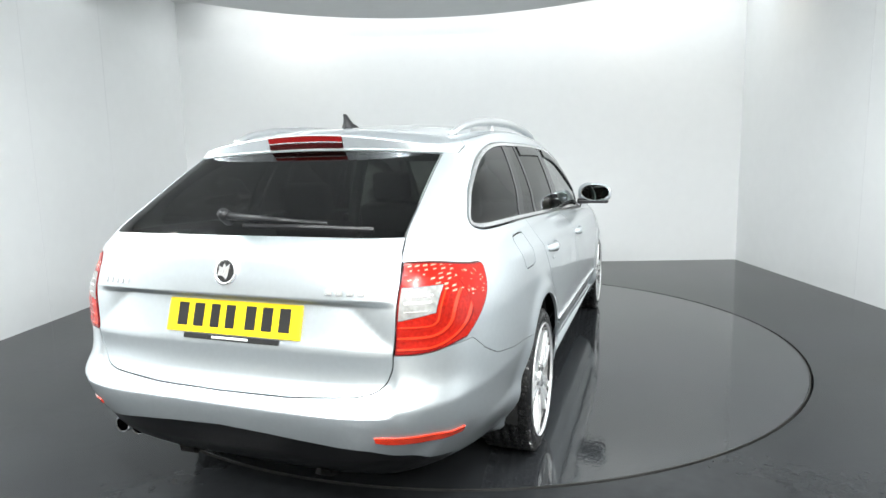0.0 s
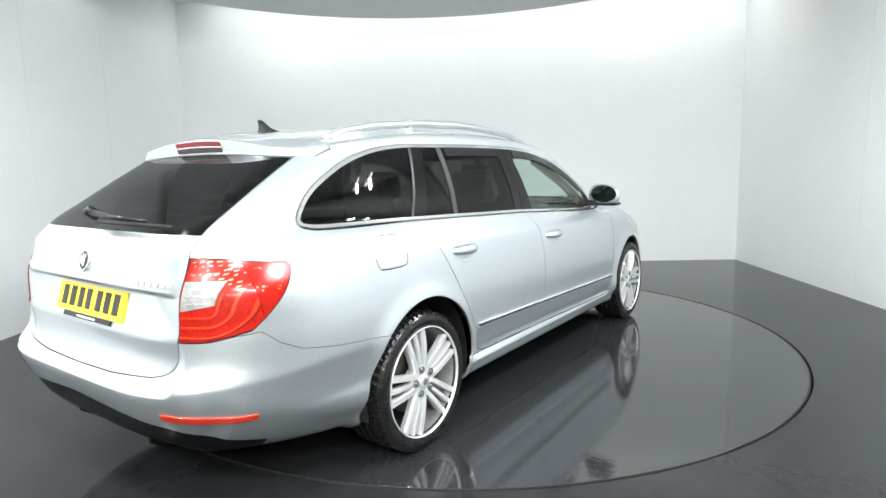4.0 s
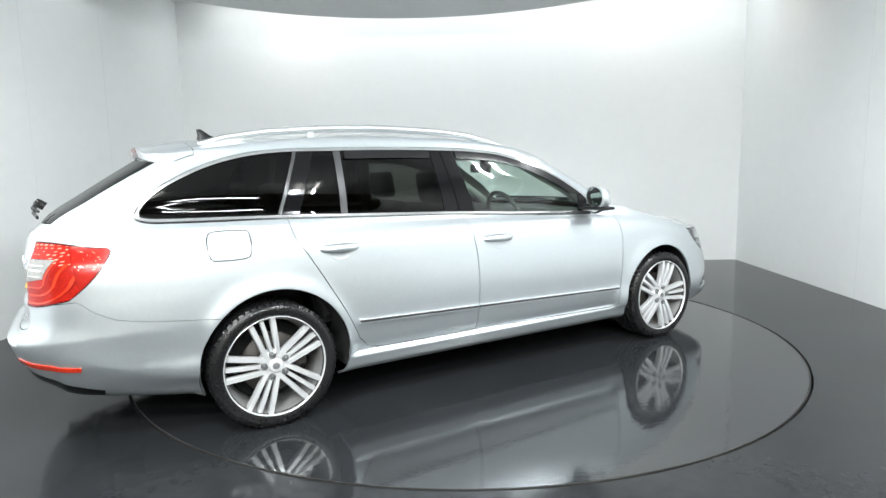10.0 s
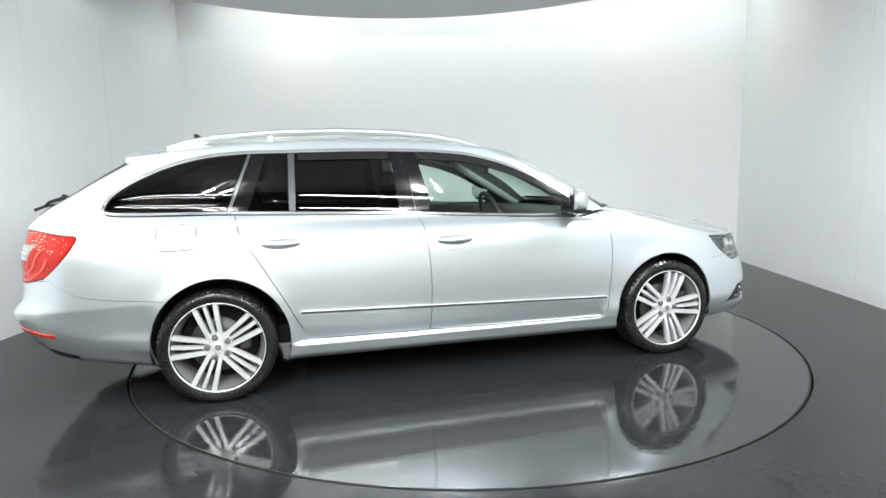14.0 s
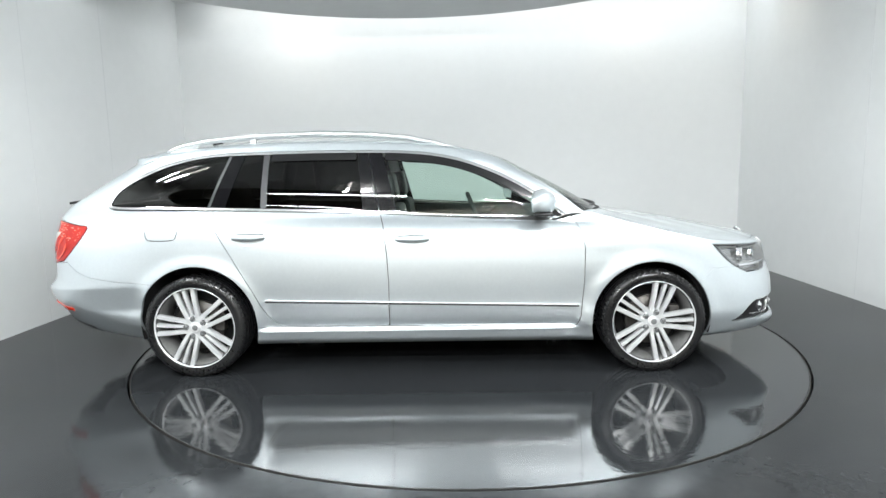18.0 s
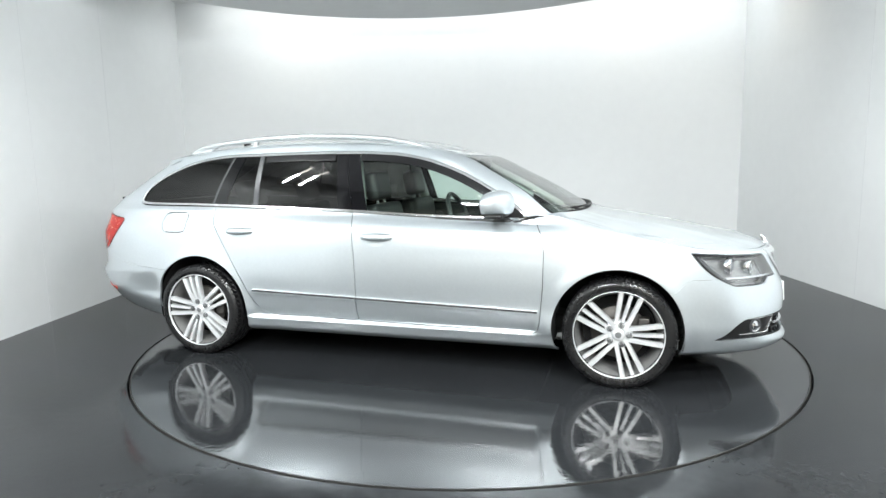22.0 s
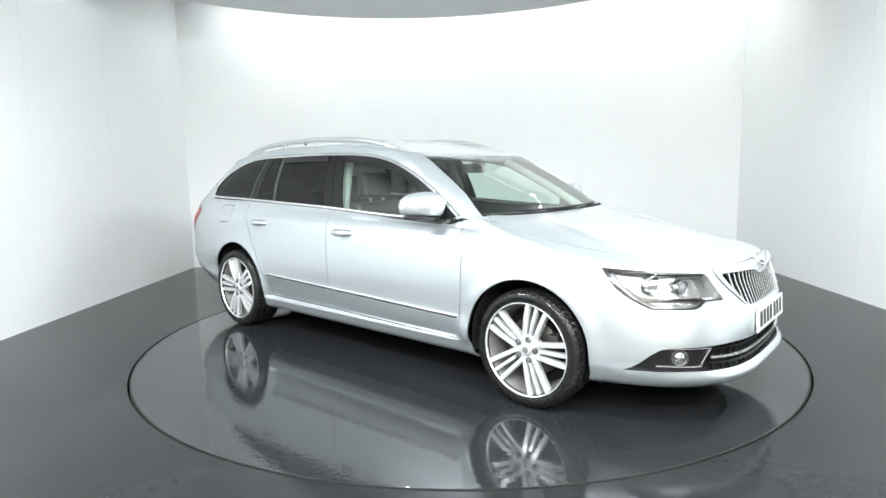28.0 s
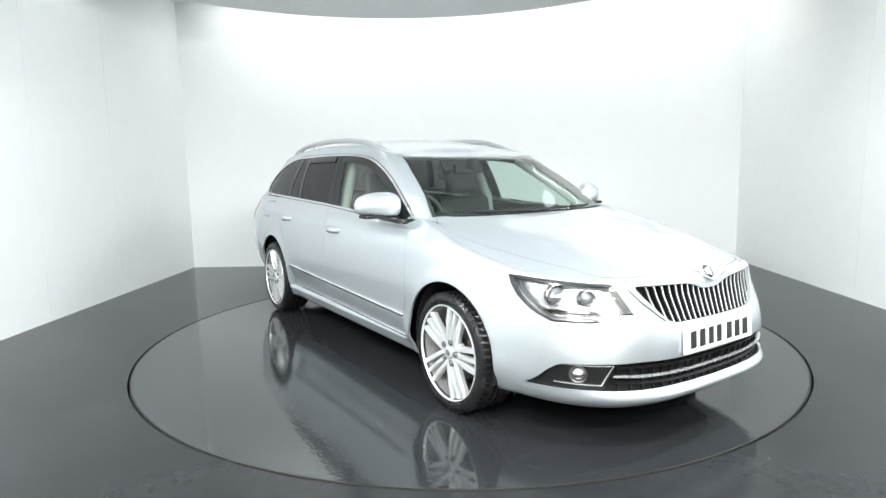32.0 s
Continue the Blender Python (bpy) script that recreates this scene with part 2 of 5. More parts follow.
def ring(xr, xf, wm, nr, nf, zr, zs, zf, x0r=0.6, x0f=2.3, slope=0.0, rear_from=-0.25, front_from=2.5, taper=0.0):
    """One closed curve round the car (half of it): plan by superellipses, height by three levels."""
    def spaced(x, w, n):
        d = np.concatenate([[0], np.cumsum(np.hypot(np.diff(x), np.diff(w)))])
        t = np.linspace(0, d[-1], n + 1)
        return np.interp(t, d, x), np.interp(t, d, w)
    a = np.linspace(0, math.pi / 2, 4000)
    x, w = x0r - (x0r - xr) * np.cos(a) ** (2 / nr), wm * np.sin(a) ** (2 / nr)
    x1, w1 = spaced(x, w, N_REAR)
    x2, w2 = np.linspace(x0r, x0f, N_SIDE + 1), np.full(N_SIDE + 1, wm)
    x, w = x0f + (xf - x0f) * np.sin(a) ** (2 / nf), wm * np.cos(a) ** (2 / nf)
    x3, w3 = spaced(x, w, N_FRONT)
    x, w = np.concatenate([x1[:-1], x2[:-1], x3]), np.concatenate([w1[:-1], w2[:-1], w3])
    w = w * (1 - taper * np.clip((x0r - x) / (x0r - xr), 0, 1) ** 2)
    w[0] = w[-1] = 0
    z = zs + slope * x
    z = z + (zr - z) * smooth_step((rear_from - x) / (rear_from - xr - 0.12))
    z = z + (zf - z) * smooth_step((x - front_from) / (xf - 0.12 - front_from))
    return np.stack([x, w, z], 1)


def roof_edge(x):
    u = (x - 0.72) / 0.9
    return 1.42 - 0.045 * u ** 2 - 0.012 * u ** 4


def roof_z(x, w):
    u = np.maximum(0, (x - 0.72) / 0.9)
    lip = 0.004 + 0.022 * (1 - np.minimum(1, w / 0.58) ** 2)
    return roof_edge(x) + lip * smooth_step((-0.05 - x) / 0.4) + 0.055 * np.maximum(0, 1 - u ** 4 / 1.9) * (1 - np.minimum(1, w / 0.58) ** 2)


def hood_z(x, w):
    mid = np.interp(x, [2.3, 2.45, 2.66, 2.97, 3.36, 3.55, 3.62], [0.982, 0.968, 0.945, 0.898, 0.818, 0.772, 0.75])
    crease = 0.006 * smooth_step((0.56 - 0.12 * (x - 2.4) - w) / 0.05) * smooth_step((x - 2.45) / 0.3)
    return mid - 0.006 + crease - 0.10 * smooth_step((x - 2.3) / 0.8) * (w / 0.76) ** 3


def skin_rings():
    r = [ring(-0.80, 3.45, 0.72, 4.5, 3.6, 0.215, 0.17, 0.19),
         ring(-0.93, 3.655, 0.804, 4.8, 3.6, 0.25, 0.213, 0.21),
         ring(-1.045, 3.71, 0.825, 5.0, 3.6, 0.34, 0.264, 0.255),
         ring(-1.085, 3.68, 0.848, 5.2, 3.6, 0.455, 0.305, 0.315),
         ring(-1.085, 3.69, 0.851, 5.2, 3.5, 0.535, 0.44, 0.42),
         ring(-1.03, 3.69, 0.857, 5.4, 3.2, 0.60, 0.58, 0.53),
         ring(-1.005, 3.665, 0.852, 5.8, 3.1, 0.71, 0.72, 0.61),
         ring(-0.995, 3.645, 0.836, 6.0, 3.05, 0.848, 0.842, 0.68, slope=-0.005),
         ring(-0.98, 3.635, 0.803, 6.0, 3.05, 0.925, 0.935, 0.735, slope=-0.018, taper=0.01)]
    belt = ring(-0.905, 2.54, 0.752, 9.0, 3.2, 1.035, 1.017, 0.975, 0.55, 2.05, -0.04, front_from=2.2, taper=0.10)
    edge = ring(-0.955, 3.60, 0.776, 7.0, 2.9, 0.99, 0.985, 0.765, 0.58, 2.2, -0.034, front_from=2.2, taper=0.045)
    nose = smooth_step((edge[:, 0] - 2.28) / 0.15)
    edge[:, 2] += nose * (np.minimum(hood_z(edge[:, 0], edge[:, 1]), 9) - edge[:, 2])
    r.append(edge)
    for f in (0.25, 0.6):
        m = edge + (belt - edge) * f
        nose = smooth_step((edge[:, 0] - 2.28) / 0.15)
        m[:, 2] += nose * (hood_z(m[:, 0], m[:, 1]) - m[:, 2])
        r.append(m)
    r.append(belt)
    top = ring(-0.470, 1.85, 0.615, 9.0, 5.0, 1.30, 0, 1.322, 0.5, 1.55)
    side = roof_edge(top[:, 0]) - 0.05
    top[:, 2] = side + (1.300 + 0.024 * np.clip(1 - (top[:, 1] / 0.55) ** 2, 0, 1) - side) * smooth_step((-0.1 - top[:, 0]) / 0.3) + (1.322 - side) * smooth_step((top[:, 0] - 1.45) / 0.3)
    for f, out in ((0.33, 0.009), (0.68, 0.009)):
        m = belt + (top - belt) * f
        m[:, 1] += out * smooth_step(m[:, 1] / 0.3)
        m[:, 2] += 0.01 - 0.006 * smooth_step((-0.3 - m[:, 0]) / 0.15)
        r.append(m)
    r.append(top)
    cap = ring(-0.472, 1.815, 0.580, 9.0, 5.0, 0, 0, 0, 0.5, 1.52)
    cap[:, 0] -= 0.014 * np.clip(1 - (cap[:, 1] / 0.52) ** 2, 0, 1) * (cap[:, 0] < 0)
    cap[:, 2] = roof_z(cap[:, 0], cap[:, 1])
    r.append(cap)
    spine = np.stack([np.linspace(-0.25, 1.5, len(cap)), np.zeros(len(cap)), np.zeros(len(cap))], 1)
    for f in (0.12, 0.35, 0.65, 1.0):
        m = cap + (spine - cap) * f
        m[:, 2] = roof_z(m[:, 0], m[:, 1])
        r.append(m)
    return np.array(r)


ROW_STEPS = (3, 4, 5, 8, 9, 8, 14, 8, 4, 4, 5, 4, 8, 8, 8, 8, 2, 3, 4, 4)
K_EDGE, K_BELT, K_TOP, K_CAP = 9, 12, 15, 16    # ring numbers of hood edge, belt line, window top, roof edge


def loft(rings):
    """Smooth rows between the rings, column by column."""
    seg = np.linalg.norm(np.diff(rings, axis=0), axis=2) + 1e-4
    slope = np.diff(rings, axis=0) / seg[..., None]
    tan = np.empty_like(rings)
    tan[0], tan[-1] = slope[0], slope[-1]
    tan[1:-1] = (slope[:-1] * seg[1:, :, None] + slope[1:] * seg[:-1, :, None]) / (seg[:-1] + seg[1:])[..., None]
    # the spoiler's face keeps sharp edges above the rear window
    tail = (rings[K_TOP, :, 0] < -0.36)[:, None]
    start, end = tan.copy(), tan.copy()
    for k in (K_TOP, K_CAP):
        start[k], end[k] = np.where(tail, slope[k], tan[k]), np.where(tail, slope[k - 1], tan[k])
    rows, level = [], []
    for k, n in enumerate(ROW_STEPS):
        for i in range(n + (k == len(ROW_STEPS) - 1)):
            t = i / n
            h = seg[k][:, None]
            rows.append((2 * t ** 3 - 3 * t ** 2 + 1) * rings[k] + (t ** 3 - 2 * t ** 2 + t) * h * start[k]
                        + (3 * t ** 2 - 2 * t ** 3) * rings[k + 1] + (t ** 3 - t ** 2) * h * end[k + 1])
            level.append(k + t)
    return np.array(rows), np.array(level)


def skin():
    """Vertices (x, y, z, level, nx, ny, nz) and quads of the whole skin."""
    rows, level = loft(skin_rings())
    # arch lips swell a little round the wheels
    x, w, z = rows[..., 0], rows[..., 1], rows[..., 2]
    for cx, cz in ((0.022, 0.325), (2.75, 0.32)):
        d = np.hypot(x - cx, z - cz)
        w += 0.012 * np.exp(-((d - 0.36) / 0.05) ** 2) * (w > 0.6)
    # the flanks draw in below the rubbing strip
    w -= 0.044 * np.clip((0.462 - 0.0275 * x - z) / 0.13, 0, 1) * smooth_step((z - 0.272) / 0.035) * (w > 0.7) * smooth_step((x - 0.35) / 0.1) * smooth_step((2.36 - x) / 0.1)
    # the tailgate falls back below its crease and slopes out again to the bumper
    ramp, wedge = 0.25 * np.clip(z - 0.697, 0, 1), 0.22 * np.clip(0.59 - w, 0, 1)
    soft = np.clip(0.5 + 0.5 * (ramp - wedge) / 0.0025, 0, 1)
    hollow = (ramp + (wedge - ramp) * soft - 0.00125 * soft * (1 - soft)) * np.clip((0.846 - z) / 0.005, 0, 1)
    x += hollow * (x < -0.7)
    x += 0.034 * np.clip((0.697 - z) / 0.14, 0, 1) * np.clip((z - 0.526) / 0.014, 0, 1) * np.clip((0.60 - w) / 0.03, 0, 1) * (x < -0.7)
    # the bumper's face falls inwards below its upper edge
    fall = np.clip((np.interp(x, [-1.1, -0.8, -0.3], [0.53, 0.548, 0.572]) - z) / 0.15, 0, 1)
    w -= 0.032 * fall * smooth_step((-0.25 - x) / 0.1) * np.clip(w / 0.3, 0, 1) * (z > 0.1)
    x += 0.03 * fall * smooth_step((-0.85 - x) / 0.1)
    # a crease runs along the shoulder, over the door handles
    fold = np.clip((z - 0.900 + 0.016 * x) / 0.075, 0, 1) * smooth_step((x + 0.62) / 0.35) * smooth_step((3.1 - x) / 0.7)
    w += (0.007 - 0.017 * fold) * (w > 0.55) * smooth_step((z - 0.80) / 0.1) * smooth_step((1.0 - z) / 0.06) * smooth_step((x + 0.62) / 0.35) * smooth_step((3.1 - x) / 0.7)
    # the bumper tucks under below its lower crease
    tuck = np.clip((np.interp(x, [-0.83, -0.63, -0.40], [0.416, 0.398, 0.372]) - z) / 0.12, 0, 1.5)
    w -= 0.03 * tuck * smooth_step((-0.3 - x) / 0.05) * (w > 0.3) * smooth_step((x + 1.02) / 0.1)
    right, left = rows.copy(), rows[:, -2:0:-1].copy()
    right[..., 1] *= -1
    P = np.concatenate([right, left], 1)
    du = np.roll(P, -1, 1) - np.roll(P, 1, 1)
    dv = np.gradient(P, axis=0)
    n = np.cross(du, dv)
    ln = np.linalg.norm(n, axis=2, keepdims=True)
    n = np.where(ln > 1e-9, n / np.maximum(ln, 1e-9), (0, 0, 1.0))
    n[-1] = (0, 0, 1)
    R, C = P.shape[:2]
    V = np.concatenate([P, np.broadcast_to(level[:, None, None], (R, C, 1)), n], 2).reshape(-1, 7)
    F = [(i * C + j, i * C + (j + 1) % C, (i + 1) * C + (j + 1) % C, (i + 1) * C + j) for i in range(R - 1) for j in range(C)]
    return V, F


def compact(V, F):
    used = sorted({i for f in F for i in f})
    at = {i: k for k, i in enumerate(used)}
    return V[used], [tuple(at[i] for i in f) for f in F]


def clip(mesh, f):
    """The part of a mesh where the field f (one value a vertex) is below zero."""
    V, F = mesh
    if not len(F):
        return mesh
    inside = f < 0
    extra, seen, out = [], {}, []
    for face in F:
        k = [inside[i] for i in face]
        if all(k):
            out.append(face)
        elif any(k):
            loop = []
            for a, b, ka, kb in zip(face, face[1:] + face[:1], k, k[1:] + k[:1]):
                if ka:
                    loop.append(a)
                if ka != kb:
                    key = (a, b) if a < b else (b, a)
                    if key not in seen:
                        p, q = key
                        t = f[p] / (f[p] - f[q])
                        seen[key] = len(V) + len(extra)
                        extra.append(V[p] + (V[q] - V[p]) * t)
                    loop.append(seen[key])
            if len(loop) > 2:
                out.append(tuple(loop))
    if extra:
        V = np.concatenate([V, np.array(extra)])
    return compact(V, out) if out else (V[:0], [])


def cut(mesh, field, gap=0.002):
    """(inside, rest) by a field of (x, w, z, level, y), parted by a shut line twice the gap wide."""
    V = mesh[0]
    f = field(V[:, 0], np.abs(V[:, 1]), V[:, 2], V[:, 3], V[:, 1])
    f = np.where(np.abs(f) < 1e-7, 1e-7, f)
    return clip(mesh, f + gap), clip(mesh, gap - f)


def merged(*meshes):
    """Meshes welded where their points meet."""
    at, V, F = {}, [], []
    for v, f in meshes:
        idx = []
        for row in v:
            key = (round(row[0], 6), round(row[1], 6), round(row[2], 6))
            if key not in at:
                at[key] = len(V)
                V.append(row)
            idx.append(at[key])
        for face in f:
            loop = []
            for i in face:
                if idx[i] not in loop:
                    loop.append(idx[i])
            if len(loop) > 2:
                F.append(tuple(loop))
    return np.array(V), F


def cut_all(mesh, mask, fields, gap=0.002):
    """(inside, rest) where all fields are below zero, looking only at faces wholly within the mask; keeps corners sharp."""
    def values(m, f):
        V = m[0]
        r = f(V[:, 0], np.abs(V[:, 1]), V[:, 2], V[:, 3], V[:, 1])
        return np.where(np.abs(r) < 1e-7, 1e-7, r)
    V, F = mesh
    ok = mask(V[:, 0], np.abs(V[:, 1]), V[:, 2], V[:, 3], V[:, 1])
    flag = [all(ok[i] for i in f) for f in F]
    sub = compact(V, [f for f, k in zip(F, flag) if k])
    out = [compact(V, [f for f, k in zip(F, flag) if not k])] if not all(flag) else []
    inside = sub
    for f in fields:
        if len(inside[1]):
            inside = clip(inside, values(inside, f) + gap)
        if len(sub[1]):
            out.append(clip(sub, gap - values(sub, f)))
            sub = clip(sub, values(sub, f) - gap)
    return inside, merged(*[m for m in out if len(m[1])])


def within(mesh, *fields):
    """The part of a mesh where all fields are below zero."""
    for f in fields:
        if len(mesh[1]):
            V = mesh[0]
            mesh = clip(mesh, f(V[:, 0], np.abs(V[:, 1]), V[:, 2], V[:, 3], V[:, 1]))
    return mesh


def rounded(xs, zs, sharp=(), steps=5):
    """An outline smoothed through its points, but for the sharp ones."""
    P = np.stack([xs, zs], 1)
    n, ox, oz = len(P), [], []
    for i in range(n):
        a, b, c, d = P[i - 1], P[i], P[(i + 1) % n], P[(i + 2) % n]
        m1 = (c - b) if i in sharp else (c - a) / 2
        m2 = (c - b) if (i + 1) % n in sharp else (d - b) / 2
        for k in range(steps):
            t = k / steps
            q = (2 * t ** 3 - 3 * t * t + 1) * b + (t ** 3 - 2 * t * t + t) * m1 + (3 * t * t - 2 * t ** 3) * c + (t ** 3 - t * t) * m2
            ox.append(q[0])
            oz.append(q[1])
    return np.array(ox), np.array(oz)


def outline(px, pz):
    """A field: signed distance to a closed outline, below zero within."""
    A = np.stack([px, pz], 1)
    B = np.roll(A, -1, 0)

    def dist(a, b):
        p = np.stack([a, b], 1)
        best, sign = np.full(len(p), 1e9), np.zeros(len(p), bool)
        for s, e in zip(A, B):
            d = e - s
            t = np.clip(((p - s) @ d) / (d @ d), 0, 1)
            best = np.minimum(best, np.linalg.norm(p - s - t[:, None] * d, axis=1))
            if d[1]:
                sign ^= ((s[1] > p[:, 1]) != (e[1] > p[:, 1])) & (p[:, 0] < s[0] + d[0] * (p[:, 1] - s[1]) / d[1])
        return np.where(sign, -best, best)
    return dist


def only(mask, f):
    return np.where(mask, f, 1.0)


def halves(mesh):
    """Right and left pieces of a mesh that does not cross the middle."""
    V, F = mesh
    mid = [V[list(f), 1].mean() for f in F]
    return [compact(V, [f for f, m in zip(F, mid) if (m < 0) == side]) for side in (True, False)]


def panel(name, mesh, material, parent, label="", lift=0.0, edge=0.012, rim_only=False):
    """A skin piece as an object: its edges are turned inwards to give it thickness."""
    V, F = mesh
    if not len(F):
        return None
    pts = V[:, :3] + V[:, 4:7] * lift - np.array([CAR_X, CAR_Y, 0])
    nor = V[:, 4:7] / np.maximum(np.linalg.norm(V[:, 4:7], axis=1, keepdims=True), 1e-9)
    faces, normals, verts = list(F), [tuple(n) for n in nor], [tuple(p) for p in pts]
    if edge:
        sides = {}
        for f in F:
            for a, b in zip(f, f[1:] + f[:1]):
                sides[(a, b)] = (b, a) not in sides
                if (b, a) in sides:
                    sides[(b, a)] = False
        for (a, b), rim in sides.items():
            if rim:
                k = len(verts)
                pa, pb = pts[a], pts[b]
                qa, qb = pa - nor[a] * edge, pb - nor[b] * edge
                way = np.cross(pb - pa, nor[a])
                way = way / max(np.linalg.norm(way), 1e-9)
                verts += [tuple(pa), tuple(pb), tuple(qb), tuple(qa)]
                normals += [tuple(way)] * 4
                faces.append((k + 1, k, k + 3, k + 2))
    if rim_only:
        k = len(V)
        verts, normals, faces = verts[k:], normals[k:], [tuple(i - k for i in f) for f in faces[len(F):]]
    me = bpy.data.meshes.new(name)
    me.from_pydata(verts, [], faces)
    me.polygons.foreach_set("use_smooth", [True] * len(me.polygons))
    me.normals_split_custom_set_from_vertices(normals)
    me.materials.append(material)
    ob = new(name, me)
    ob.parent = parent
    if label:
        ob["label"] = label
    return ob


car = new("estate_car")
tagged(car, "silver metallic estate car with roof rails and tinted rear windows", "car")
SKIN = skin()
rest = SKIN

# wheel openings
ARCHES = ((0.022, 0.325, 0.363), (2.75, 0.32, 0.356))
for ax, az, ar in ARCHES:
    _, rest = cut(rest, lambda x, w, z, v, y: only(w > 0.45, np.hypot(x - ax, z - az) - ar), 0)

# side glass: chrome surround, then pillars and panes
GLASS_X = (-0.546, -0.512, -0.38, 0.098, 0.757, 1.132, 1.624, 2.29, 2.103, 1.897, 1.689, 1.481, 1.269, 1.056, 0.768, 0.438, 0.161, -0.041, -0.225, -0.394, -0.498)
GLASS_Z = (1.058, 1.030, 1.021, 1.012, 0.99, 0.976, 0.949, 0.924, 1.069, 1.19, 1.277, 1.329, 1.351, 1.359, 1.362, 1.359, 1.354, 1.332, 1.283, 1.207, 1.135)
side_glass = outline(*rounded(GLASS_X, GLASS_Z, sharp=(7,)))


def flank(w, v):
    return (w > 0.5) & (v > 10.5) & (v < 16.4)


window, rest = cut(rest, lambda x, w, z, v, y: only(flank(w, v), side_glass(x, z)), 0.0034)
inner, surround = cut(window, lambda x, w, z, v, y: side_glass(x, z) + 0.016, 0)
for piece in halves(surround):
    panel("window_trim", piece, BRIGHT_TRIM, car, "bright strip round the side windows", 0.004)


def before(x0, x1):
    """A field: behind the slanting line from (x0, belt) up to (x1, roof)."""
    return lambda x, w, z, v, y: x - (x0 + (x1 - x0) * (z - 1.0) / 0.35)


quarter, inner = cut(inner, before(0.068, 0.205), 0.001)
d_bar, inner = cut(inner, before(0.085, 0.222), 0.0005)
d_post, inner = cut(inner, before(0.178, 0.305), 0.001)
fixed, inner = cut(inner, before(0.405, 0.415), 0.001)
c_bar, inner = cut(inner, before(0.442, 0.452), 0.001)
rear_pane, inner = cut(inner, before(1.028, 0.994), 0.001)
b_rear, inner = cut(inner, before(1.128, 1.06), 0.002)
b_front, inner = cut(inner, before(1.233, 1.144), 0.001)
sail, front_pane = cut(inner, lambda x, w, z, v, y: (2.06 - x) + 0.15 * (z - 1.0), 0.001)
for pieces, name, mat, label, lift in (
        (quarter, "quarter_window", DARK, "dark tinted rear quarter glass", -0.003), (d_bar, "pillar_strip", BAR_GREY, "", 0.0),
        (d_post, "pillar_trim", PILLAR, "", -0.001), (fixed, "door_quarter_glass", DARK, "dark tinted glass", -0.003),
        (c_bar, "window_bar", BAR_GREY, "", 0.0), (rear_pane, "rear_door_window", DARK, "dark tinted door glass", -0.004),
        (b_rear, "pillar_trim", PILLAR, "", -0.001), (b_front, "pillar_trim", PILLAR, "", -0.001),
        (sail, "mirror_sail", MATT, "", -0.001), (front_pane, "front_door_window", CLEAR, "clear greenish door glass", -0.004)):
    for piece in halves(pieces):
        panel(name, piece, mat, car, label, lift, 0.006)

# windscreen and rear window
screen, rest = cut_all(rest, lambda x, w, z, v, y: (x > 1.5) & (v > 11.2), (
    lambda x, w, z, v, y: (12.0 - v) * 0.1, lambda x, w, z, v, y: w - (0.672 - 0.125 * (z - 0.98) / 0.33), lambda x, w, z, v, y: (v - 15.0) * 0.1))
frit, screen = cut(screen, lambda x, w, z, v, y: (0.663 - 0.125 * (z - 0.98) / 0.33) - w, 0)
for piece in halves(frit):
    panel("screen_edge", piece, BLACK, car, "black windscreen border", -0.003, 0.008)
panel("windscreen", screen, CLEAR, car, "clear raked windscreen", -0.003, 0.008)
back_glass, rest = cut_all(rest, lambda x, w, z, v, y: (x < 0.0) & (v > 11.2) & (w < 0.68), (
    lambda x, w, z, v, y: (12.0 - v) * 0.1, lambda x, w, z, v, y: w - (0.578 - 0.033 * (z - 1.035) / 0.29), lambda x, w, z, v, y: (v - 14.97) * 0.1))
panel("rear_window", back_glass, DARK, car, "dark tinted raked rear window", -0.002, 0.008)

# roof spoiler with its brake lamp
spoiler, rest = cut_all(rest, lambda x, w, z, v, y: (x < 0.3) & (v > 14.9), (
    lambda x, w, z, v, y: x + 0.265, lambda x, w, z, v, y: (15.0 - v) * 0.1, lambda x, w, z, v, y: w - 0.59))
brake, spoiler = cut_all(spoiler, lambda x, w, z, v, y: (x < -0.4) & (v < 16.9), (
    lambda x, w, z, v, y: w - 0.166, lambda x, w, z, v, y: (15.08 - v) * 0.05, lambda x, w, z, v, y: (v - 15.92) * 0.05), 0.001)
brake_low, brake = cut(brake, lambda x, w, z, v, y: (v - 15.48) * 0.06, 0)
lamp_line, brake = cut(brake, lambda x, w, z, v, y: (v - 15.56) * 0.06, 0)

# lamps
TAIL_EDGES = (
    lambda x, w, z, v, y: z - (0.966 - 0.03 * smooth_step((x + 0.92) / 0.25)),
    lambda x, w, z, v, y: (0.693 + 0.031 * smooth_step((x + 0.96) / 0.17)) - z,
    lambda x, w, z, v, y: 0.583 + 0.012 * (z - 0.69) / 0.27 - w,
    lambda x, w, z, v, y: x + 0.645 + 0.20 * np.clip((0.935 - z) / 0.235, 0, 2) ** 1.5 + 0.02 * np.clip((z - 0.92) / 0.016, 0, 2) ** 2)
tail, rest = cut_all(rest, lambda x, w, z, v, y: (x < -0.45) & (w > 0.4) & (v < 12), TAIL_EDGES)


def lamp_line_x(z):
    """The headlamp's outer rear edge by height."""
    return np.interp(z, [0.56, 0.583, 0.605, 0.632, 0.672, 0.72, 0.76], [3.41, 3.352, 3.302, 3.254, 3.202, 3.158, 3.128])


